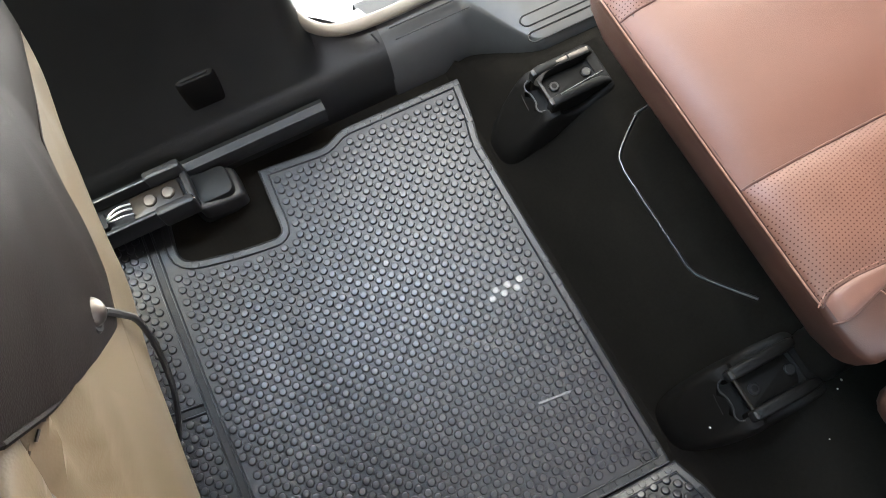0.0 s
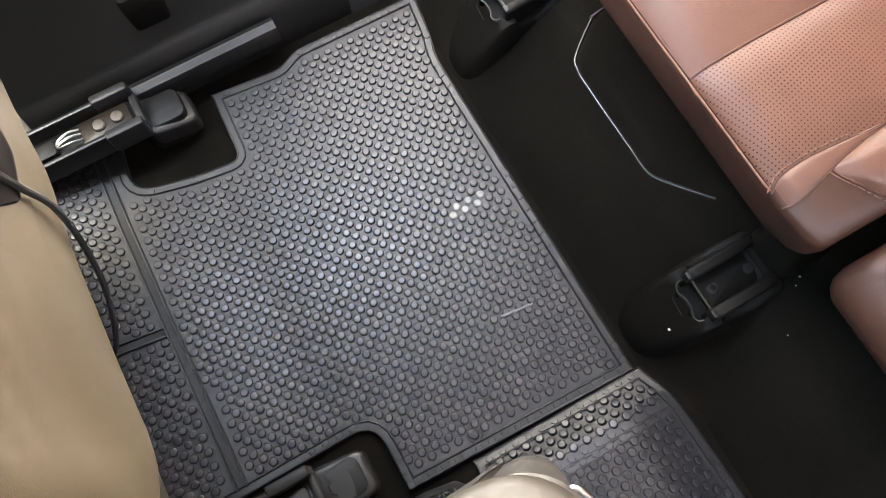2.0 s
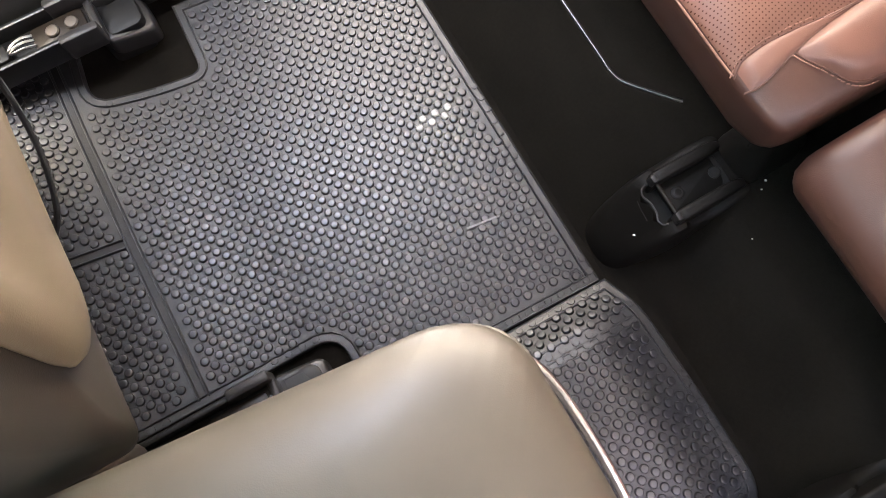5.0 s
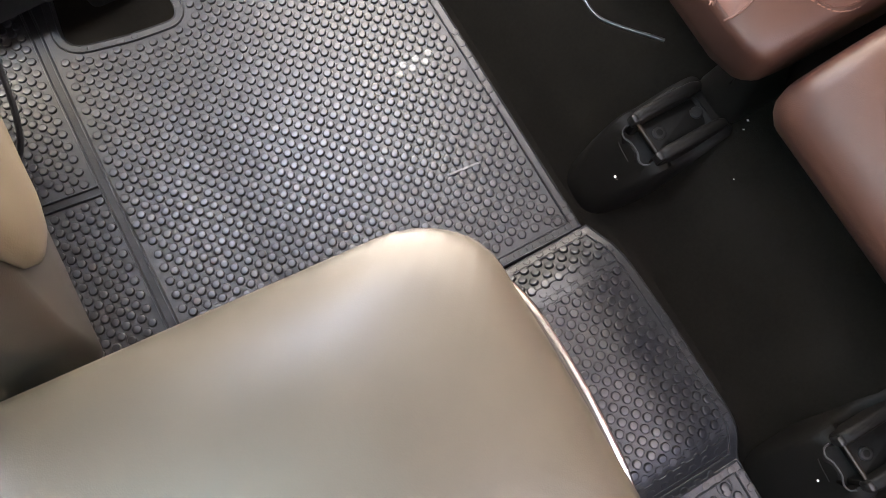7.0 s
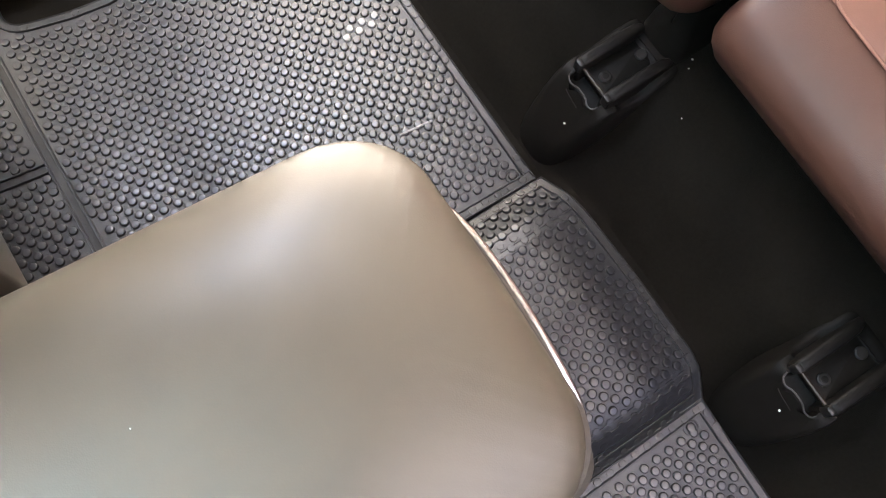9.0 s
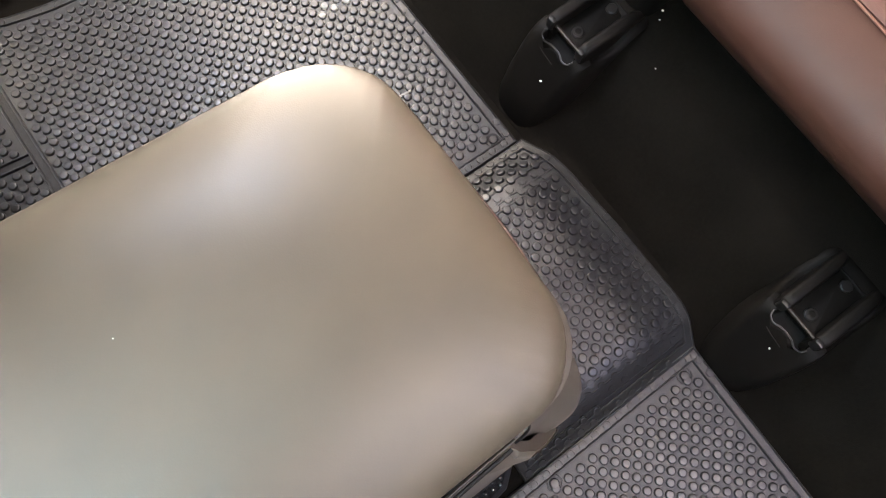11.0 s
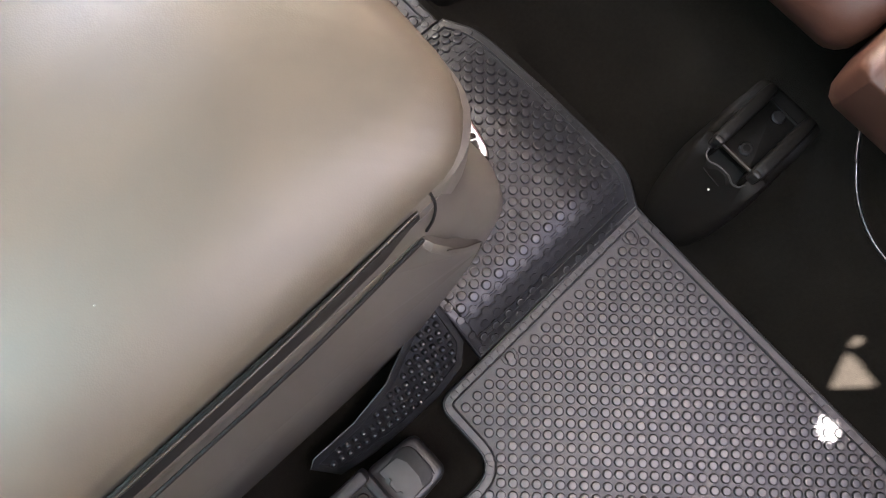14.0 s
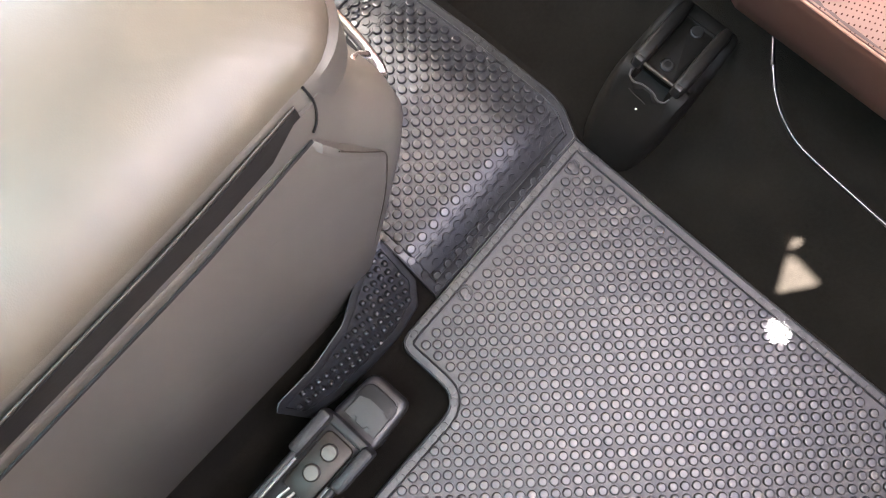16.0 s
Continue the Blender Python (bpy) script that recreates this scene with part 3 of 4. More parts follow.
def tongue(mirror):
    """The mat's front tongue beside the console foot."""
    poly = [(-0.225, -0.237), (-0.228, -0.281), (-0.244, -0.297), (-0.280, -0.303), (-0.325, -0.3025), (-0.365, -0.300), (-0.399, -0.2935), (-0.411, -0.272), (-0.403, -0.267), (-0.356, -0.2675), (-0.310, -0.2615), (-0.266, -0.2437), (-0.247, -0.2355)]
    if mirror:
        poly = [(x, -0.305 - y) for x, y in reversed(poly)]
    poly = dense(poly, 0.012)
    rise = lambda x, y: lay(x, y) + 0.006 + 0.65 * max(0.0, (-0.305 - y if mirror else y) + 0.305)
    part("tongue", *sheet(poly, lambda x, y: rise(x, y) + 0.002, 0.0125), BAND_RUBBER, mat_b)
    part("tongue_rim", *border(poly, ((-0.0005, -0.004), (0.0, 0.003), (0.0012, 0.0042), (0.006, 0.0042), (0.0068, 0.0018)), rise), RUBBER_RIM, mat_b)
    part("tongue_studs", *stud_mesh(stud_places(poly, (-0.30, -0.28 if not mirror else -0.025), rim=0.0082, pitch=0.0088, ways=((0.0088, -0.0012), (0.0034, 0.0066))), lambda x, y: rise(x, y) + 0.002, r=0.0033, h=0.0044, steps=((1.0, -0.1), (0.9, 0.6), (0.72, 0.9), (0.5, 1.0))), STUD, mat_b)["kind"] = "stuff"


tongue(False)
tongue(True)


# ---- seat rails ----
def seat_rail(y, x_end, top, label, side, polished=False, slope=0.005):
    """A rail channel of a front seat with its end cap; side: which way the outer lip lies."""
    t = thing("seat_rail", label, "seat rail", (x_end, y, 0), "front seat rails")

    def add(name, mesh, m, lab=""):
        v, f = mesh
        return part(name, v, f, m, t, lab)

    z = top
    for s in (-1, 1):
        add("rail_wall", block(-0.62, -0.006, s * 0.0245 - 0.0035, s * 0.0245 + 0.0035, z - 0.036, z, 0.003, 0.0025), BLACK_METAL)
        add("rail_collar", block(-0.046, 0.002, s * 0.0265 - 0.0065, s * 0.0265 + 0.0065, z - 0.034, z + 0.003, 0.004, 0.004), GREY)
    add("rail_floor", block(-0.62, -0.004, -0.0215, 0.0215, z - 0.036, z - 0.020, 0.004, 0.002), BLACK_METAL)
    add("lock_plate", block(-0.075, -0.010, -0.0165, 0.0165, z - 0.021, z - 0.014, 0.006, 0.0015), LOCK)
    for x in (-0.026, -0.050):
        add("bolt", disc(x, 0.001, z - 0.0145, 0.0085, 0.004), ZINC)
    # end cap with its lid
    drop = lambda px: slope * px / 0.07

    def shrink(px, py):
        return py * (1 - 0.15 * ease(px, 0.010, 0.058)) - 0.001

    rings = []
    for d, zz in ((0.000, -0.030), (0.000, -0.0065), (0.0010, -0.0028), (0.0030, -0.0008), (0.0058, 0.0)):
        rings.append([(px, shrink(px, py), z - 0.034 + zz - drop(px)) for px, py in rrect(-0.004 + d * 0.3, 0.056 - d, -0.0285 + d, 0.0285 - d, 0.010 - d * 0.5, 8)])
    cap = add("end_cap", loft(rings, cap0=True), CAP, "grey plastic end cap")
    notch = [(0.0085, -0.0195), (0.0085, -0.0120), (0.0125, -0.0105), (0.0125, -0.0065), (0.0085, -0.0050), (0.0085, 0.0050), (0.0125, 0.0065), (0.0125, 0.0105), (0.0085, 0.0120), (0.0085, 0.0195), (0.0300, 0.0195), (0.0455, 0.0190), (0.0455, -0.0190), (0.0300, -0.0195)]
    outline = dense(notch, 0.005)
    part("cap_lid", *loft([[(px + (0.028 - px) * q, shrink(px, py * (1 - q)), z - 0.034 + h - drop(px + (0.028 - px) * q)) for px, py in outline] for q, h in ((0.0, -0.001), (0.0, 0.0006), (0.02, 0.0011), (0.5, 0.0014))]), CAP, cap)
    part("cap_line", *tube([(px, shrink(px, py), z - 0.0338 - drop(px)) for px, py in outline], 0.0006, 5, closed=True), BLACK, cap)
    add("cap_bridge", block(-0.0065, 0.003, -0.024, 0.024, z - 0.036, z - 0.014, 0.003, 0.003), GREY)
    add("foot", block(-0.012, 0.048, -0.022, 0.022, -0.004, z - 0.035, 0.012, 0.004), BLACK)
    # wires, spring and threaded rod in the channel
    for y0 in (-0.0075, 0.0005, 0.0070):
        add("spring_wire", tube(smooth_line([(-0.073, y0, z - 0.012), (-0.086, y0 + 0.0015, z - 0.010), (-0.099, y0 * 0.75, z - 0.0105), (-0.106, y0 * 0.3, z - 0.014)], 4), 0.0015, 6), STEEL)
    for s in (-1, 1) if polished else ():
        add("polished_edge", tube([(-0.30, s * 0.0205, z - 0.0045), (-0.048, s * 0.0205, z - 0.0035)], 0.0023, 8), STEEL, "bright worn rail edge")
    add("connector", block(-0.138, -0.106, -0.011, 0.011, z - 0.024, z - 0.010, 0.004, 0.002), BLACK)
    coil = [(-0.140 - 0.05 * k / 90, 0.0045 * math.cos(k * 0.9), z - 0.014 + 0.0045 * math.sin(k * 0.9)) for k in range(91)]
    add("threaded_rod", tube(coil, 0.0012, 5), BRASS)
    add("rod_core", tube([(-0.138, 0, z - 0.014), (-0.30, 0, z - 0.014)], 0.0036, 8), BRASS)
    return t


seat_rail(0.560, -0.369, 0.090, "black steel rail with grey end cap beside the sill", 1, slope=0.023)
seat_rail(0.050, -0.373, 0.086, "black steel rail with grey end cap beside the console", -1)
seat_rail(-0.335, -0.378, 0.082, "black steel driver side rail with a grey end cap", 1, True)

trim = thing("sill_rail_trim", "long grey plastic trim strip low beside the sill", "trim strip")
part("strip", *loft([[(x, y + 0.0, z) for y, z in ((0.588, 0.03), (0.583, 0.055), (0.586, 0.062), (0.596, 0.066), (0.604, 0.062), (0.606, 0.03))] for x in (-0.62, -0.36, -0.20, -0.178, -0.172)], closed=True), TRIM, trim)
belt = thing("belt_anchor", "dark plastic seat belt anchor cover by the sill", "belt anchor")
part("cover", *block(-0.326, -0.276, 0.630, 0.655, 0.105, 0.165, 0.008, 0.006), FELT, belt)
part("tongue_slot", *block(-0.318, -0.284, 0.634, 0.646, 0.164, 0.1665, 0.003, 0.001), FELT_WALL, belt)


# ---- centre console ----
console = thing("centre_console", "brown console with padded armrest lid and chrome frame", "console", (-0.35, -0.13, 0.04))
console.matrix_basis = Matrix.Identity(4)
LEVELS = (
    # z, rear x, near y, far y, corner radius
    (0.010, -0.240, -0.246, -0.020, 0.026), (0.060, -0.236, -0.247, -0.019, 0.026), (0.150, -0.213, -0.250, -0.016, 0.026), (0.230, -0.191, -0.252, -0.014, 0.026),
    (0.290, -0.176, -0.253, -0.013, 0.026), (0.330, -0.169, -0.253, -0.013, 0.026), (0.352, -0.171, -0.250, -0.015, 0.030), (0.366, -0.184, -0.244, -0.021, 0.034), (0.400, -0.194, -0.240, -0.025, 0.036), (0.424, -0.198, -0.238, -0.027, 0.036))
part("body", *loft([[(x, y, z) for x, y in rrect(-0.95, rear, y0, y1, r, 8)] for z, rear, y0, y1, r in LEVELS]), CONSOLE, console)


def widen(x, y):
    """The console grows wider towards the dashboard."""
    return y + 0.09 * max(0.0, -0.215 - x) if y > -0.13 else y - 0.0055 * ease(-x, 0.205, 0.345)


def padded_lid():
    x0, x1, y0, y1 = -0.80, -0.1815, -0.2365, -0.0125
    cy = (y0 + y1) / 2
    rings = []
    crown = [(d, 0.443 + 0.045 * math.sqrt(1 - (1 - d / 0.109) ** 2.2), min(0.046 + 0.3 * d, (0.1115 - d) * 0.97)) for d in (0.0012, 0.004, 0.009, 0.016, 0.025, 0.036, 0.050, 0.066, 0.084, 0.102)]
    for d, z, r in [(0.010, 0.4385, 0.040), (0.002, 0.4395, 0.045), (0.0, 0.4430, 0.046)] + crown:
        rings.append([(x + 0.0045 * max(0, 1 - ((y - cy - 0.01) / 0.11) ** 2) * ease(x, -0.35, -0.2), widen(x, y) + 0.0035 * ease(-x, 0.20, 0.26) * ease(cy - y, 0.02, 0.09), z) for x, y in divided(rrect(x0 + d, x1 - d, y0 + d, y1 - d, r, 8), 6)])
    return loft(rings)


part("lid", *padded_lid(), LID, console, "brown padded armrest lid")
part("lid_base", *loft([[(x, widen(x, y), z) for x, y in rrect(-0.94, -0.1765 - d, -0.2350 + d, -0.0150 - d, 0.042, 8)] for z, d in ((0.400, 0.004), (0.4045, 0.0), (0.4350, 0.0), (0.4390, 0.003))]), CONSOLE, console, "band under the lid")
for y0, y1 in ((-0.2370, -0.2340), (-0.0160, -0.0135)):
    strip = [[(x, widen(x, y), z) for y, z in ((y0, 0.4110), (y0, 0.4330), (y1, 0.4330), (y1, 0.4110))] for x in (-0.236, -0.30, -0.40, -0.50, -0.78)]
    part("gloss_strip", *loft(strip), GLOSS, console, "glossy black strip")
part("lid_lip", *tube([(x, widen(x, -0.2362), 0.4358) for x in (-0.236, -0.25, -0.28, -0.31, -0.34, -0.40, -0.78)], 0.0008, 8), BEIGE_DARK, console, "rounded lip under the lid")
part("lid_seam", *tube(smooth_line([(-0.2262, -0.2340, 0.4385), (-0.2255, -0.2372, 0.424), (-0.2290, -0.2396, 0.4117), (-0.2345, -0.2404, 0.4040)], 6), 0.0008, 6), BLACK, console)


def shoulder(z):
    """How far a side panel steps in: a ledge along its top, a slow taper towards the floor."""
    return -0.0125 * ease(z, 0.391, 0.402) - 0.002 * ease(z, 0.36, 0.392) - 0.012 * ease(-z, -0.33, 0.05)


# raised side panels, lower than the lid
for s, name in ((-0.2530, "near"), (-0.0130, "far")):
    out = -1 if s < -0.1 else 1
    face = rounded([(-0.237, 0.400, 0.004), (-0.2025, 0.330, 0.010), (-0.2115, 0.262, 0.04), (-0.2530, 0.090, 0.05), (-0.290, 0.020, 0.03), (-0.60, 0.000, 0.01), (-0.62, 0.402, 0.01)])
    rings = []
    for d, lift in ((0.0, -0.006), (0.0, 0.001), (0.0015, 0.0025), (0.004, 0.003)):
        cx, cz = -0.42, 0.22
        rings.append([(px + (cx - px) * d * 5, s + out * (lift + shoulder(pz)), pz + (cz - pz) * d * 5) for px, pz in dense(face, 0.02)])
    part("side_panel", *loft(rings, cap0=False), CONSOLE, console, "brown side panel")
    rear_line = [(px, pz) for px, pz in dense(face, 0.008) if px > -0.30 and 0.05 < pz < 0.394]
    part("panel_seam", *tube([(px + 0.0006, s + out * (0.0018 + shoulder(pz)), pz) for px, pz in rear_line], 0.0005, 6), BEIGE_DARK, console)
    part("crevice", *tube([(x, s - out * 0.0115 + (widen(x, s) - s), 0.4018) for x in (-0.238, -0.26, -0.29, -0.32, -0.35, -0.42, -0.60)], 0.0012, 6), BLACK, console)
# chrome frame round the rear of the console
frame_line = smooth_line([(-0.182, -0.053, 0.352), (-0.174, -0.049, 0.352), (-0.1675, -0.052, 0.353), (-0.1600, -0.080, 0.352), (-0.1575, -0.130, 0.349), (-0.1595, -0.180, 0.343), (-0.1620, -0.205, 0.336), (-0.1650, -0.2165, 0.328), (-0.1710, -0.2165, 0.318)], 6)
chrome = part("chrome_frame", *tube(frame_line, 0.0036, 12), CHROME, console, "bright chrome frame")
part("chrome_return", *tube(smooth_line([(-0.1645, -0.2044, 0.3395), (-0.1720, -0.2040, 0.3490), (-0.1795, -0.2080, 0.3570), (-0.1755, -0.2150, 0.3450), (-0.1665, -0.2185, 0.3310)], 6), 0.0030, 10), CHROME, chrome)
part("vent_face", *loft([[(-0.1685 - 0.20 * (0.35 - z), y, z) for y, z in rrect(-0.205, -0.045, 0.215, 0.345, 0.02, 5)], [(-0.163 - 0.20 * (0.35 - z), y, z) for y, z in rrect(-0.202, -0.048, 0.218, 0.342, 0.018, 5)]]), BLACK, console, "black rear vent panel")


# ---- passenger seat ----
def back_x(z):
    return -0.405 + 0.13 * (z - 0.36)


seat = thing("front_seat", "beige leather passenger seat back with a stitched rear pocket", "car seat", (0, 0, 0))
rings = []
for z, drop, y0, y1, r in ((0.560, 0.0, 0.0230, 0.578, 0.046), (0.65, 0.0, 0.018, 0.578, 0.046), (0.78, 0.004, 0.03, 0.56, 0.046), (0.86, 0.018, 0.06, 0.53, 0.040), (0.90, 0.045, 0.10, 0.49, 0.03)):
    xr = back_x(z) - drop
    rings.append([(x, y, z) for x, y in rrect(xr - 0.10 + drop * 0.45, xr, y0, y1, r * 0.96, 9)])
part("backrest", *loft(rings), BEIGE, seat, "beige leather backrest")
# lower trim: the shade below the pocket is put into its darker beige
trim_rings = []
for z, drop, y0, y1, r in ((0.270, 0.050, 0.066, 0.530, 0.022), (0.295, 0.036, 0.048, 0.540, 0.018), (0.325, 0.020, 0.032, 0.552, 0.015), (0.352, 0.008, 0.024, 0.560, 0.013), (0.380, 0.002, 0.021, 0.566, 0.012), (0.405, 0.001, 0.020, 0.570, 0.012), (0.430, 0.002, 0.0205, 0.571, 0.015), (0.455, 0.002, 0.0225, 0.572, 0.024), (0.480, 0.002, 0.0245, 0.574, 0.034), (0.510, 0.001, 0.0262, 0.577, 0.042), (0.560, 0.0, 0.0230, 0.578, 0.044)):
    xr = back_x(z) - drop
    trim_rings.append([(x, y, z) for x, y in rrect(xr - 0.10 + drop * 0.45, xr, y0, y1, r, 9)])
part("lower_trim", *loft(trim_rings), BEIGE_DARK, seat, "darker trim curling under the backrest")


def on_back(y, z, d=0.0):
    return (back_x(z) + d, y, z)


def puff(y, z):
    """Soft waves of the pocket's leather, with slanting folds where the flap pulls at it."""
    near = math.exp(-((y - 0.135) / 0.045) ** 2 - ((z - 0.655) / 0.050) ** 2)
    fold = 0.5 + 0.5 * math.sin(185 * (0.75 * z - 0.66 * y) + 2.2 * noise.noise((y * 20, z * 20, 7.0)))
    return 0.0050 * noise.noise((y * 15, z * 11, 2.0)) - 0.0090 * near * fold


pocket = dense(rounded([(0.054, 0.424, 0.065), (0.30, 0.408, 0.02), (0.53, 0.420, 0.035), (0.545, 0.70, 0.03), (0.050, 0.70, 0.03)]), 0.011)
rings = []
for shrink, d in ((0.030, -0.006), (0.012, -0.003), (0.003, -0.0005), (0.0, 0.0020), (0.003, 0.0046), (0.010, 0.0072), (0.022, 0.0095), (0.042, 0.0117), (0.07, 0.0132), (0.10, 0.0140), (0.13, 0.0140), (0.17, 0.0140), (0.21, 0.0140), (0.25, 0.0140), (0.29, 0.0140), (0.34, 0.0140), (0.39, 0.0140), (0.45, 0.014), (0.52, 0.014)):
    cy, cz = 0.295, 0.55
    ring = []
    for y, z in pocket:
        yy, zz = y + (cy - y) * shrink, z + (cz - z) * shrink
        wave = puff(yy, zz) * min(1, shrink * 8)
        ring.append(on_back(yy, zz, d + wave))
    rings.append(ring)
part("pocket", *loft(rings, cap0=False), BEIGE, seat, "soft leather rear pocket")
for k in range(34):
    z = 0.50 + 0.011 * k
    part("stitch", *tube([on_back(0.430, z, 0.0142), on_back(0.430, z + 0.006, 0.0142)], 0.0008, 5), BEIGE_DARK, seat)
for k in range(9):
    y, z = 0.104 + 0.0055 * k, 0.675 - 0.0012 * k
    part("stitch", *tube([on_back(y, z, 0.0142 + puff(y, z)), on_back(y + 0.0034, z, 0.0142 + puff(y + 0.0034, z))], 0.0006, 5), BEIGE_DARK, seat)
# these covers take the same shaded beige
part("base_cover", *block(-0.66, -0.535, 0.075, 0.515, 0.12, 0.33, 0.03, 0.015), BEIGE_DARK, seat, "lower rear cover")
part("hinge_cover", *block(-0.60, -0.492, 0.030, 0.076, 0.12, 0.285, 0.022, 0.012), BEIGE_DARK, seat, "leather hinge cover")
part("hinge_trim", *tube(smooth_line([(-0.55, 0.045, 0.318), (-0.50, 0.040, 0.318), (-0.460, 0.042, 0.306), (-0.445, 0.050, 0.285)], 5), 0.004, 8), BEIGE, seat)

cover = thing("leather_cover", "dark brown leather flap hanging down the beige seat back", "seat cover", (0, 0, 0))
edge = dense(rounded([(0.131, 0.71, 0.0), (0.151, 0.664, 0.01), (0.193, 0.585, 0.0), (0.238, 0.508, 0.014), (0.288, 0.484, 0.014), (0.306, 0.506, 0.0), (0.352, 0.530, 0.01), (0.402, 0.506, 0.02), (0.50, 0.47, 0.0), (0.52, 0.84, 0.0), (0.10, 0.84, 0.0)]), 0.02)
rings = []
for shrink, d in ((0.0, 0.0125), (-0.002, 0.0140), (0.0, 0.0158), (0.03, 0.0170), (0.10, 0.0190), (0.20, 0.0215), (0.34, 0.0240), (0.5, 0.0255), (0.75, 0.0265)):
    rings.append([on_back(y + (0.30 - y) * shrink, z + (0.68 - z) * shrink, d + 0.003 * noise.noise((y * 12, z * 12, 5.0))) for y, z in edge])
part("flap", *loft(rings), FLAP, cover)
part("flap_edge", *tube([on_back(y, z, 0.0148) for y, z in edge], 0.0013, 6, closed=True), FLAP, cover)
stud_rings = []
for k in range(7):
    a = radians(-90 + 30 * k)
    stud_rings.append([(-0.356 + 0.006 * math.sin(a), 0.217 + 0.0075 * math.cos(a) * math.cos(6.28318 * b / 14), 0.580 + 0.0075 * math.cos(a) * math.sin(6.28318 * b / 14)) for b in range(14)])
part("stud", *loft(stud_rings), ZINC, cover, "bright round stud")
part("stud_ring", *tube([(-0.3575, 0.217 + 0.0092 * math.cos(6.28318 * b / 20), 0.580 + 0.0092 * math.sin(6.28318 * b / 20)) for b in range(20)], 0.0016, 6, closed=True), CORD, cover, "dark ring round the stud")
part("cord", *tube(smooth_line([(-0.354, 0.219, 0.572), (-0.365, 0.240, 0.515), (-0.372, 0.254, 0.462), (-0.381, 0.250, 0.412), (-0.392, 0.230, 0.372), (-0.412, 0.205, 0.335), (-0.44, 0.19, 0.31)], 6), 0.0022, 8), CORD, cover, "thin black cord")


# ---- rear seat ----
def cushion(name_label, y0, y1, shift, profile, round_r=0.030):
    """A rear cushion: an (x, z) section drawn along y with round ends."""
    t = thing("rear_seat_cushion", name_label, "seat cushion", (0, 0, 0), "rear seat cushions")
    rings = []
    stops = [0.0, 0.004, 0.010, 0.018, round_r, 0.06]
    ys = [y0 + s for s in stops] + [y0 + 0.06 + (y1 - y0 - 0.12) * k / 12 for k in range(1, 12)] + [y1 - s for s in reversed(stops)]
    cz = sum(z for _, z in profile) / len(profile)
    for y in ys:
        d = min(y - y0, y1 - y)
        s = 1 - math.sqrt(max(0.0, 1 - (1 - min(d / round_r, 1)) ** 2))
        rings.append([(x + shift + (0.020 * s if x < 0.3 else 0), y, z + (cz - z) * 0.42 * s) for x, z in profile])
    t["span"] = (y0, y1, round_r, cz)
    # front and sides take the darker copy, so their shade is in the colour
    part("body", *loft(rings), BROWN_SHADED, t, "brown leather cushion body", sharp=85)
    return t


def skin(low, x, y, section, shift=0.0):
    """Height of a cushion's upper skin over the plan."""
    s = 1 - math.sqrt(max(0.0, 1 - (1 - min(min(y - low[0], low[1] - y) / low[2], 1)) ** 2))
    z = ramp(x - shift - 0.020 * s, section)
    return z + (low[3] - z) * 0.42 * s


def top_panel(t, y0, y1, x0, x1, section, shift, mat, puff=0.006, label="", edge=0.0006):
    """A stitched panel on a cushion, slightly swollen between its seams."""
    nx, ny = 14, 10
    verts, faces = [], []
    for a in range(nx + 1):
        for b in range(ny + 1):
            u, v = a / nx, b / ny
            y = y0 + (y1 - y0) * v
            x = x0 + (x1 - x0) * u ** 1.6
            swell = (math.sin(3.14159 * min(u * 4, 1) / 2) * min(1, math.sin(3.14159 * v) * 1.6))
            if edge < 0:
                swell = math.sin(3.14159 * v) * ease(u, 0.0, 0.3)
            low = t["span"]
            verts.append((x, y, skin(low, x, y, section, shift) + edge + puff * swell + 0.0012 * noise.noise((x * 16, y * 16, 3))))
    for a in range(nx):
        for b in range(ny):
            k = a * (ny + 1) + b
            faces.append((k, k + ny + 1, k + ny + 2, k + 1))
    return part("panel", verts, faces, mat, t, label)


SEAM_1 = ((0.1090, 0.0670), (0.1190, 0.0744), (0.1320, 0.0762), (0.1460, 0.0765), (0.1680, 0.0748), (0.1900, 0.0727), (0.2400, 0.0695), (0.6300, 0.0660))
CREASE = ((0.1090, 0.0510), (0.1150, 0.0490), (0.1250, 0.0497), (0.1500, 0.0566), (0.1700, 0.0612), (0.1915, 0.0650), (0.2300, 0.0690), (0.6300, 0.0655))
SEAM_2 = ((0.1560, 0.0570), (0.1600, 0.0480), (0.1680, 0.0355), (0.1805, 0.0183), (0.1956, 0.0110), (0.2150, 0.0092), (0.6300, 0.0090))


def seam_y(x):
    return ramp(x, SEAM_1)


def crease_y(x):
    return min(ramp(x, CREASE), seam_y(x) - 0.0002)


def region_panel(t, x0, x1, low_y, high_y, m, puff, label):
    """A panel between two seams that curve over the plan, swollen between them."""
    nx, ny = 40, 12
    verts, faces = [], []
    for a in range(nx + 1):
        u = a / nx
        x = x0 + (x1 - x0) * u ** 1.8
        lo, hi = low_y(x), high_y(x)
        full = min(1.0, (hi - lo) / 0.03) * ease(u, -0.02, 0.22)
        for b in range(ny + 1):
            v = b / ny
            y = lo + (hi - lo) * v
            swell = full * (1 - (2 * v - 1) ** 4)
            verts.append((x, y, skin(t["span"], x, y, SIDE_TOP) + 0.0006 + puff * swell + 0.0010 * noise.noise((x * 16, y * 16, 3)) * full))
    for a in range(nx):
        for b in range(ny):
            k = a * (ny + 1) + b
            faces.append((k, k + ny + 1, k + ny + 2, k + 1))
    return part("panel", verts, faces, m, t, label)


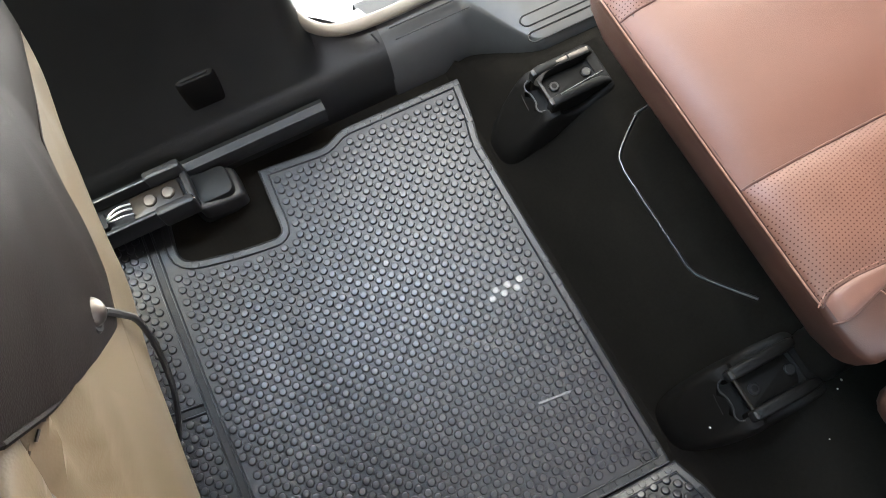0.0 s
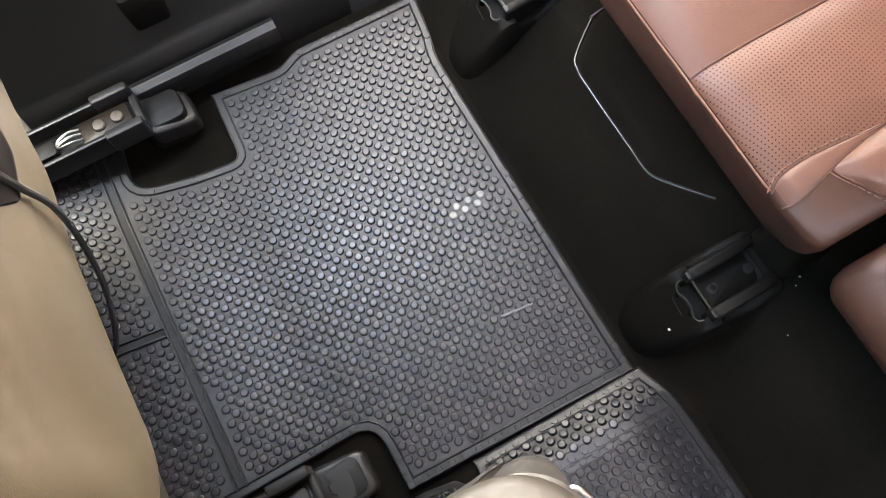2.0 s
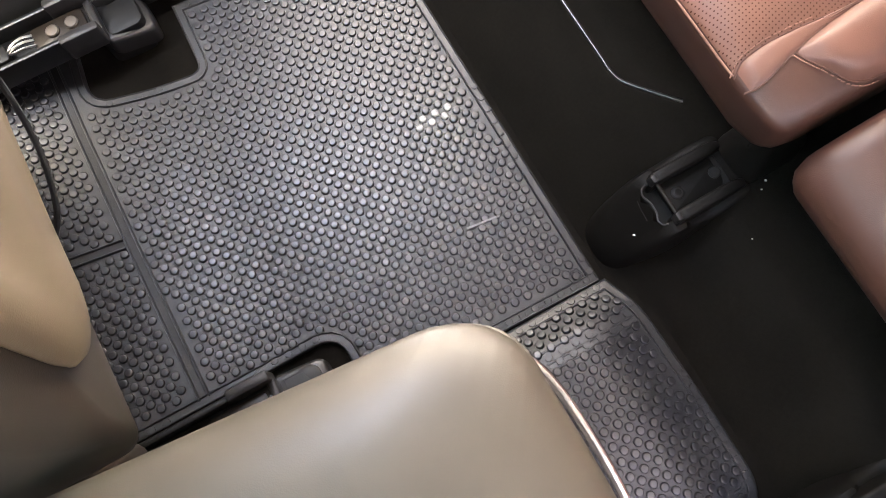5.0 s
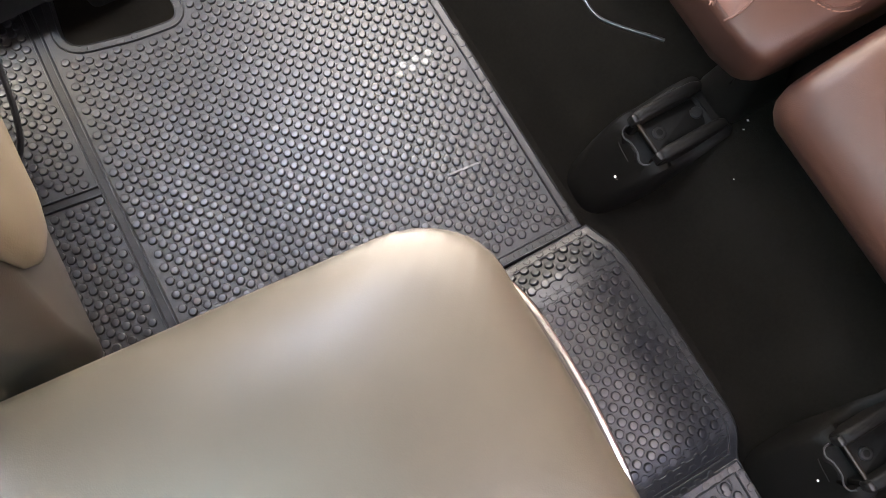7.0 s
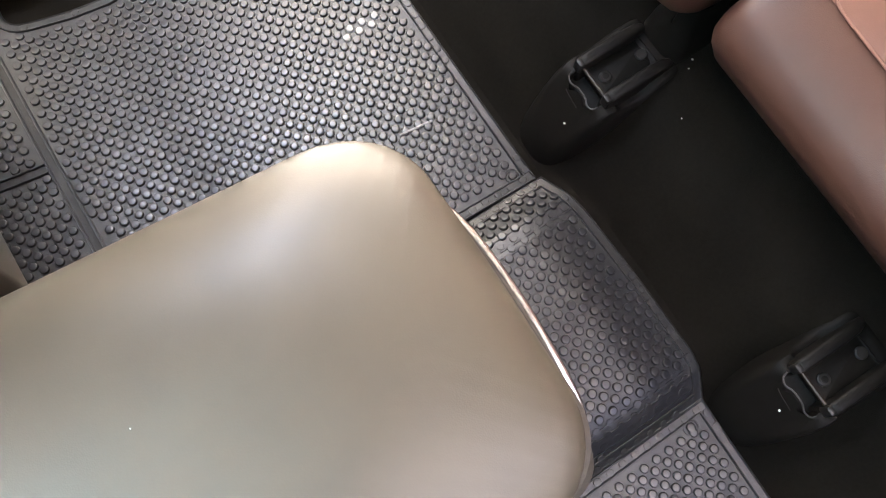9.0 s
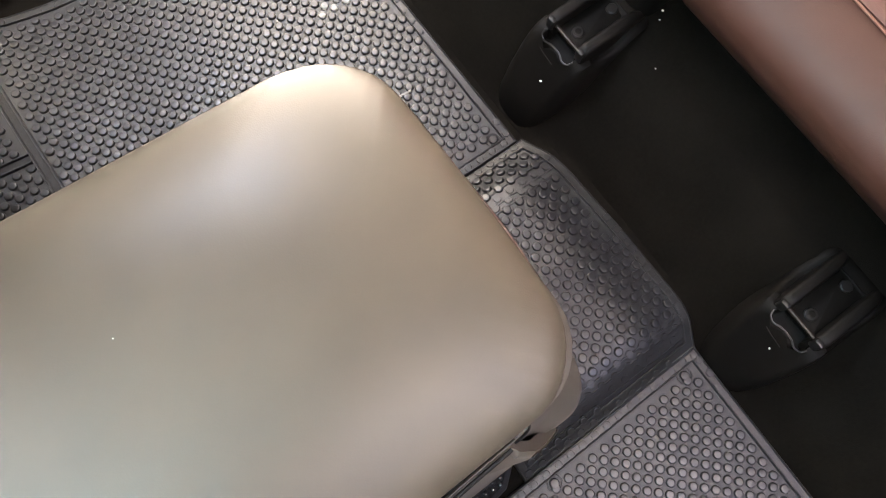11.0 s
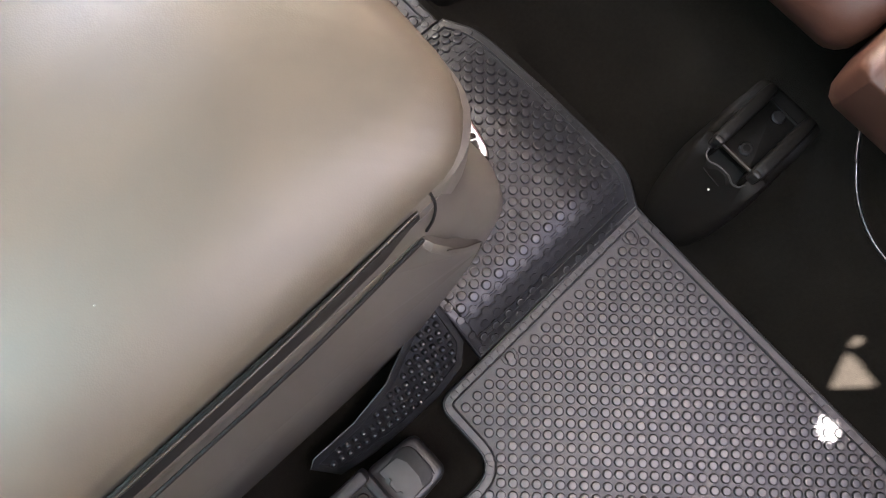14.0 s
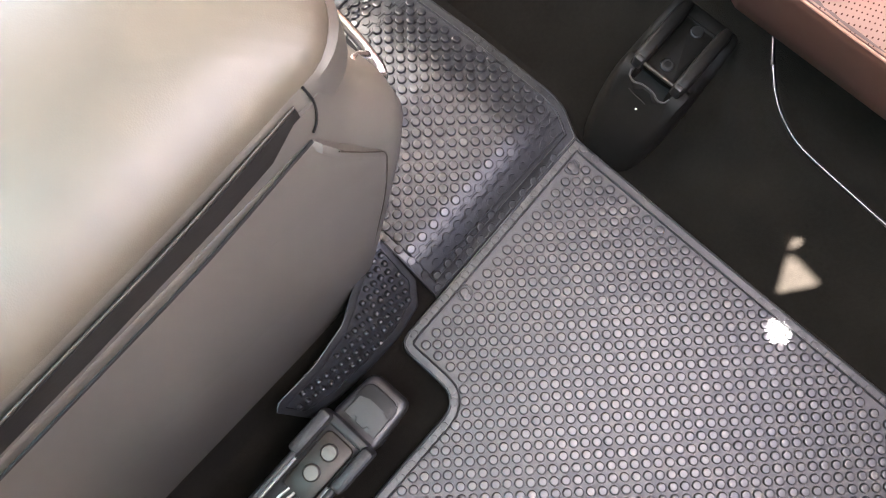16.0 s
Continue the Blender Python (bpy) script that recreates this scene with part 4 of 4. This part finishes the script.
SIDE = ((0.70, 0.170), (0.165, 0.180), (0.142, 0.190), (0.128, 0.206), (0.119, 0.230), (0.1125, 0.258), (0.1090, 0.277), (0.1085, 0.2845), (0.1120, 0.2890), (0.1220, 0.2945), (0.140, 0.2990), (0.17, 0.3025), (0.22, 0.3045), (0.30, 0.304), (0.45, 0.299), (0.70, 0.285))
MIDDLE = ((0.70, 0.170), (0.175, 0.180), (0.148, 0.192), (0.130, 0.210), (0.120, 0.230), (0.1160, 0.246), (0.1210, 0.262), (0.140, 0.280), (0.165, 0.294), (0.182, 0.300), (0.22, 0.304), (0.30, 0.306), (0.45, 0.304), (0.70, 0.295))
SIDE_TOP, MIDDLE_TOP = SIDE[7:], MIDDLE[6:]
seat_1 = cushion("brown leather rear cushion with perforated panels", 0.006, 0.475, 0.0, SIDE, 0.045)
top_panel(seat_1, 0.191, 0.397, 0.1105, 0.62, SIDE_TOP, 0, BROWN, 0.006, "smooth centre panel")
region_panel(seat_1, 0.1105, 0.62, seam_y, lambda x: 0.189, PERF, 0.006, "perforated panel")
top_panel(seat_1, 0.399, 0.462, 0.1105, 0.62, SIDE_TOP, 0, PERF, 0.004, "perforated panel")
part("front_piping", *tube(smooth_line([(0.126, 0.464, 0.282), (0.1105, 0.442, 0.2850), (0.1085, 0.30, 0.2865), (0.1085, 0.12, 0.2865), (0.1090, 0.075, 0.2862), (0.1125, 0.0655, 0.2835), (0.1135, 0.062, 0.266)], 8), 0.0011, 8), THREAD, seat_1, "raised seam piping")
for y in (0.190, 0.398):
    part("panel_seam", *tube([(x, y, ramp(x, SIDE_TOP) + 0.0004) for x in [0.111 + 0.0045 * k for k in range(12)] + [0.17 + 0.03 * k for k in range(15)]], 0.0014, 6), GROOVE, seat_1)
low_1 = tuple(seat_1["span"])
region_panel(seat_1, 0.1120, 0.2300, crease_y, seam_y, BROWN, 0.0040, "lens-shaped gusset between two seams")
region_panel(seat_1, 0.1580, 0.62, lambda x: max(0.0085, ramp(x, SEAM_2)), crease_y, BROWN, 0.0110, "raised bolster")


def seam_on(name, points, r, m):
    line = smooth_line([(x, y, 0) for x, y in points], 10)
    part(name, *tube([(p.x, p.y, skin(low_1, p.x, p.y, SIDE_TOP) + 0.0005) for p in line], r, 6), m, seat_1)


seam_on("bolster_seam", SEAM_1[:-1] + ((0.60, 0.0662),), 0.0010, GROOVE)
seam_on("bolster_fold", CREASE[:-1] + ((0.60, 0.0657),), 0.0011, GROOVE)
seam_on("stitched_seam", SEAM_2[:-1], 0.0010, GROOVE)
stitches = []
for line, aside, n in ((SEAM_1[:6], 0.0032, 24), (SEAM_2[:6], -0.0034, 22)):
    curve = smooth_line([(x, y, 0) for x, y in line], 12)
    for k in range(n):
        p, q = curve[int(k * (len(curve) - 2) / n)], curve[int(k * (len(curve) - 2) / n) + 1]
        d = (q - p).normalized()
        c = p + Vector((-d.y, d.x, 0)) * aside
        z = skin(low_1, c.x, c.y, SIDE_TOP) + 0.0022
        stitches.append(tube([(c.x - d.x * 0.0013, c.y - d.y * 0.0013, z), (c.x + d.x * 0.0013, c.y + d.y * 0.0013, z)], 0.0006, 5))
part("stitches", *join(*stitches), THREAD, seat_1, "raised thread stitches")["kind"] = "stuff"
seat_2 = cushion("brown leather centre rear cushion with a sloping front", -0.331, -0.016, 0.007, MIDDLE, 0.024)
top_panel(seat_2, -0.312, -0.056, 0.1870, 0.62, MIDDLE_TOP, 0, BROWN, 0.010, "smooth top panel")
part("front_piping", *tube(smooth_line([(0.60, -0.046, 0.3015), (0.30, -0.046, 0.3045), (0.215, -0.050, 0.3035), (0.190, -0.068, 0.3015), (0.185, -0.12, 0.3015), (0.182, -0.20, 0.3012), (0.176, -0.30, 0.2995), (0.182, -0.316, 0.297)], 8), 0.0012, 8), THREAD, seat_2, "raised seam piping")
seat_3 = cushion("brown leather rear cushion behind the driver's seat", -0.80, -0.334, -0.020, SIDE, 0.018)
top_panel(seat_3, -0.52, -0.392, 0.0905, 0.62, SIDE_TOP, -0.020, PERF, 0.005, "perforated panel")
top_panel(seat_3, -0.73, -0.522, 0.0905, 0.62, SIDE_TOP, -0.020, BROWN, 0.006, "smooth centre panel")
part("front_piping", *tube(smooth_line([(0.0945, -0.345, 0.266), (0.0930, -0.352, 0.282), (0.0890, -0.385, 0.2862), (0.0885, -0.55, 0.2865), (0.0885, -0.74, 0.2865)], 8), 0.0012, 8), THREAD, seat_3, "raised seam piping")
bench = thing("rear_bench", "upright brown leather back of the rear bench", "bench", (0, 0, 0))
part("back_cushion", *block(0.62, 0.80, -0.80, 0.475, 0.26, 0.95, 0.05, 0.03), BROWN, bench)


# ---- seat brackets on the carpet ----
def seat_bracket(y, x, lean=0.0):
    """A foot of the rear seat: a domed cover open behind a slot, two ribs, a bolted plate between them."""
    t = thing("seat_bracket", "black plastic foot of the rear seat on the carpet", "seat bracket", (0, 0, 0), "rear seat brackets")
    plan = dense(rounded([(0.014, -0.028, 0.03), (0.058, -0.041, 0.03), (0.148, -0.034, 0.01), (0.148, 0.034, 0.01), (0.058, 0.041, 0.03), (0.014, 0.028, 0.03)]), 0.008)
    rings = []
    for s, w in ((1.10, -0.15), (1.06, 0.36), (1.01, 0.70), (0.96, 0.90), (0.91, 0.985), (0.84, 1.0), ("hole", 1.0), ("hole", 0.97), ("floor", 0.60)):
        ring = []
        for px, py in plan:
            q = 0.84 if isinstance(s, str) else s
            qx, qy = 0.09 + (px - 0.09) * q, py * q
            if isinstance(s, str):
                qx, qy = min(max(qx, 0.0535), 0.142), min(max(qy, -0.0225), 0.0225)
                if qx < 0.06:
                    qx += 0.0030 * math.cos(qy * 262)
            qy += lean * (1 - ease(qx, 0.0, 0.075))
            base = floor_z(x + qx, y + qy)
            high = 0.022 + 0.084 * ease(qx, 0.0, 0.066) if qx < 0.076 else 0.098
            ring.append((x + qx, y + qy, base + (max(high, base + 0.004) - base) * w))
        rings.append(ring)
    part("cover", *loft(rings, cap0=False), FELT, t)
    for s in (-1, 1):
        rib = [[(x + px, y + s * 0.0236 + dy * wide, zz) for dy, zz in ((-1, 0.070), (-1, h - 0.004), (-0.85, h - 0.0015), (-0.5, h), (0.5, h), (0.85, h - 0.0015), (1, h - 0.004), (1, 0.070))] for px, h, wide in ((0.064, 0.110, 0.0040), (0.0655, 0.118, 0.0058), (0.069, 0.1225, 0.0064), (0.076, 0.1245, 0.0066), (0.12, 0.1245, 0.0066), (0.138, 0.1225, 0.0062), (0.150, 0.114, 0.0050))]
        part("side_rib", *loft(rib), FELT_WALL, t)
        part("rib_end", *block(x + 0.0630, x + 0.0715, y + s * 0.0232 - 0.0052, y + s * 0.0232 + 0.0052, 0.105, 0.1225, 0.003, 0.003), ZINC_DARK, t)
    part("slot_lip", *tube(smooth_line([(x + 0.060, y + 0.0240, 0.108), (x + 0.0545, y + 0.0215, 0.1055), (x + 0.0520, y + 0.0145, 0.1045), (x + 0.0550, y + 0.0065, 0.1045), (x + 0.0550, y - 0.0065, 0.1045), (x + 0.0515, y - 0.0145, 0.1045), (x + 0.0530, y - 0.0210, 0.1055), (x + 0.058, y - 0.0235, 0.108)], 5), 0.0010, 6), ZINC_DARK, t)
    part("clip_mark", *tube(smooth_line([(x + 0.0470, y + 0.0145, 0.0975), (x + 0.0455, y + 0.0070, 0.0975), (x + 0.0450, y - 0.0010, 0.0970), (x + 0.0445, y - 0.0080, 0.0965)], 5), 0.0006, 5), ZINC_DARK, t)
    part("front_bar", *tube([(x + 0.0690, y + 0.0180, 0.1130), (x + 0.0690, y - 0.0180, 0.1130)], 0.0024, 8), LOCK, t, "worn steel cross bar")
    plate = part("steel_plate", *block(x + 0.0715, x + 0.150, y - 0.0170, y + 0.0170, 0.096, 0.1085, 0.002, 0.0012), FELT, t)
    part("bolt", *disc(x + 0.084, y, 0.1083, 0.0068, 0.0030), ZINC_DARK, plate)
    part("bolt_socket", *disc(x + 0.084, y, 0.1108, 0.0040, 0.0008), FELT, plate)
    part("bolt", *disc(x + 0.130, y, 0.1083, 0.0066, 0.0030), ZINC_DARK, plate)
    return t


bracket = seat_bracket(0.030, 0.006, 0.004)
bracket.location.z += 0.004
seat_bracket(-0.333, 0.0, -0.004)
seat_bracket(0.452, 0.006)
part("leg_cover", *loft([[(x, y, z) for x, y in rrect(0.150 + s, 0.235 - s, 0.000 + s, 0.062 - s, 0.02, 6)] for z, s in ((0.10, 0.0), (0.135, 0.004), (0.150, 0.010), (0.185, 0.012))]), FELT_WALL, bracket, "dark grey leg cover")
link = thing("steel_link", "thin bright steel link beside the rear seat", "steel link")
part("rod", *tube([(0.085, 0.430, 0.128), (0.145, 0.434, 0.130)], 0.0011, 8), WIRE, link)
part("jacket", *tube(smooth_line([(0.148, 0.473, 0.123), (0.112, 0.4745, 0.1225), (0.088, 0.4735, 0.121), (0.078, 0.469, 0.117), (0.073, 0.464, 0.108)], 6), 0.0048, 10, flat=0.5), ZINC, link)
part("jacket_joint", *tube([(0.1195, 0.467, 0.1262), (0.1205, 0.4805, 0.1258)], 0.0009, 6), BLACK, link)


# ---- release bars, crumbs ----
for cushion_ob in (seat_1, seat_2, seat_3):
    del cushion_ob["span"]


def release_bar(points, label, metal=WIRE):
    t = thing("release_bar", label, "release bar", group="seat release bars")
    part("bar", *tube(smooth_line(points, 8), 0.0019, 10), metal, t)
    return t


release_bar([(0.30, 0.375, 0.15), (0.160, 0.364, 0.135), (0.145, 0.360, 0.132), (0.106, 0.330, 0.130), (0.098, 0.312, 0.130), (0.0965, 0.290, 0.130), (0.0965, 0.20, 0.130), (0.097, 0.172, 0.130), (0.106, 0.153, 0.131), (0.1415, 0.1085, 0.134)], "bent steel bar under the passenger side rear cushion")
release_bar([(0.30, -0.29, 0.15), (0.150, -0.397, 0.135), (0.1372, -0.4081, 0.132), (0.1184, -0.4252, 0.130), (0.1039, -0.4424, 0.130), (0.0930, -0.4632, 0.130), (0.0875, -0.4852, 0.130), (0.0831, -0.5316, 0.130), (0.0798, -0.5753, 0.130), (0.078, -0.66, 0.129), (0.10, -0.70, 0.13), (0.30, -0.75, 0.15)], "bent steel bar under the driver side rear cushion", WIRE)


def crumb(x, y, z, r, seed, where="the black carpet"):
    rnd = random.Random(seed)
    t = thing("crumb", "tiny white crumb on " + where, "crumb", (x, y, z), "white crumbs")
    rings = [[(r * q * (0.7 + 0.6 * rnd.random()) * math.cos(1.0472 * k), r * q * (0.7 + 0.6 * rnd.random()) * math.sin(1.0472 * k), r * w) for k in range(6)] for q, w in ((0.6, -0.2), (1, 0.3), (0.6, 0.9))]
    part("grain", *loft(rings), WHITE, t)


for k, (x, y, z, r) in enumerate(((0.034, 0.0165, 0.0900, 0.0014), (0.052, 0.424, 0.0560, 0.0016), (0.131, -0.049, 0.1085, 0.0010), (0.167, -0.010, 0.1150, 0.0011), (0.176, -0.004, 0.1160, 0.0013), (0.038, -0.337, 0.0900, 0.0015))):
    crumb(x, y, z, r, k)
crumb(-0.354, -0.097, 0.4878, 0.0004, 11, "the padded armrest lid")
crumb(-0.359, -0.190, 0.4828, 0.0003, 12, "the padded armrest lid")
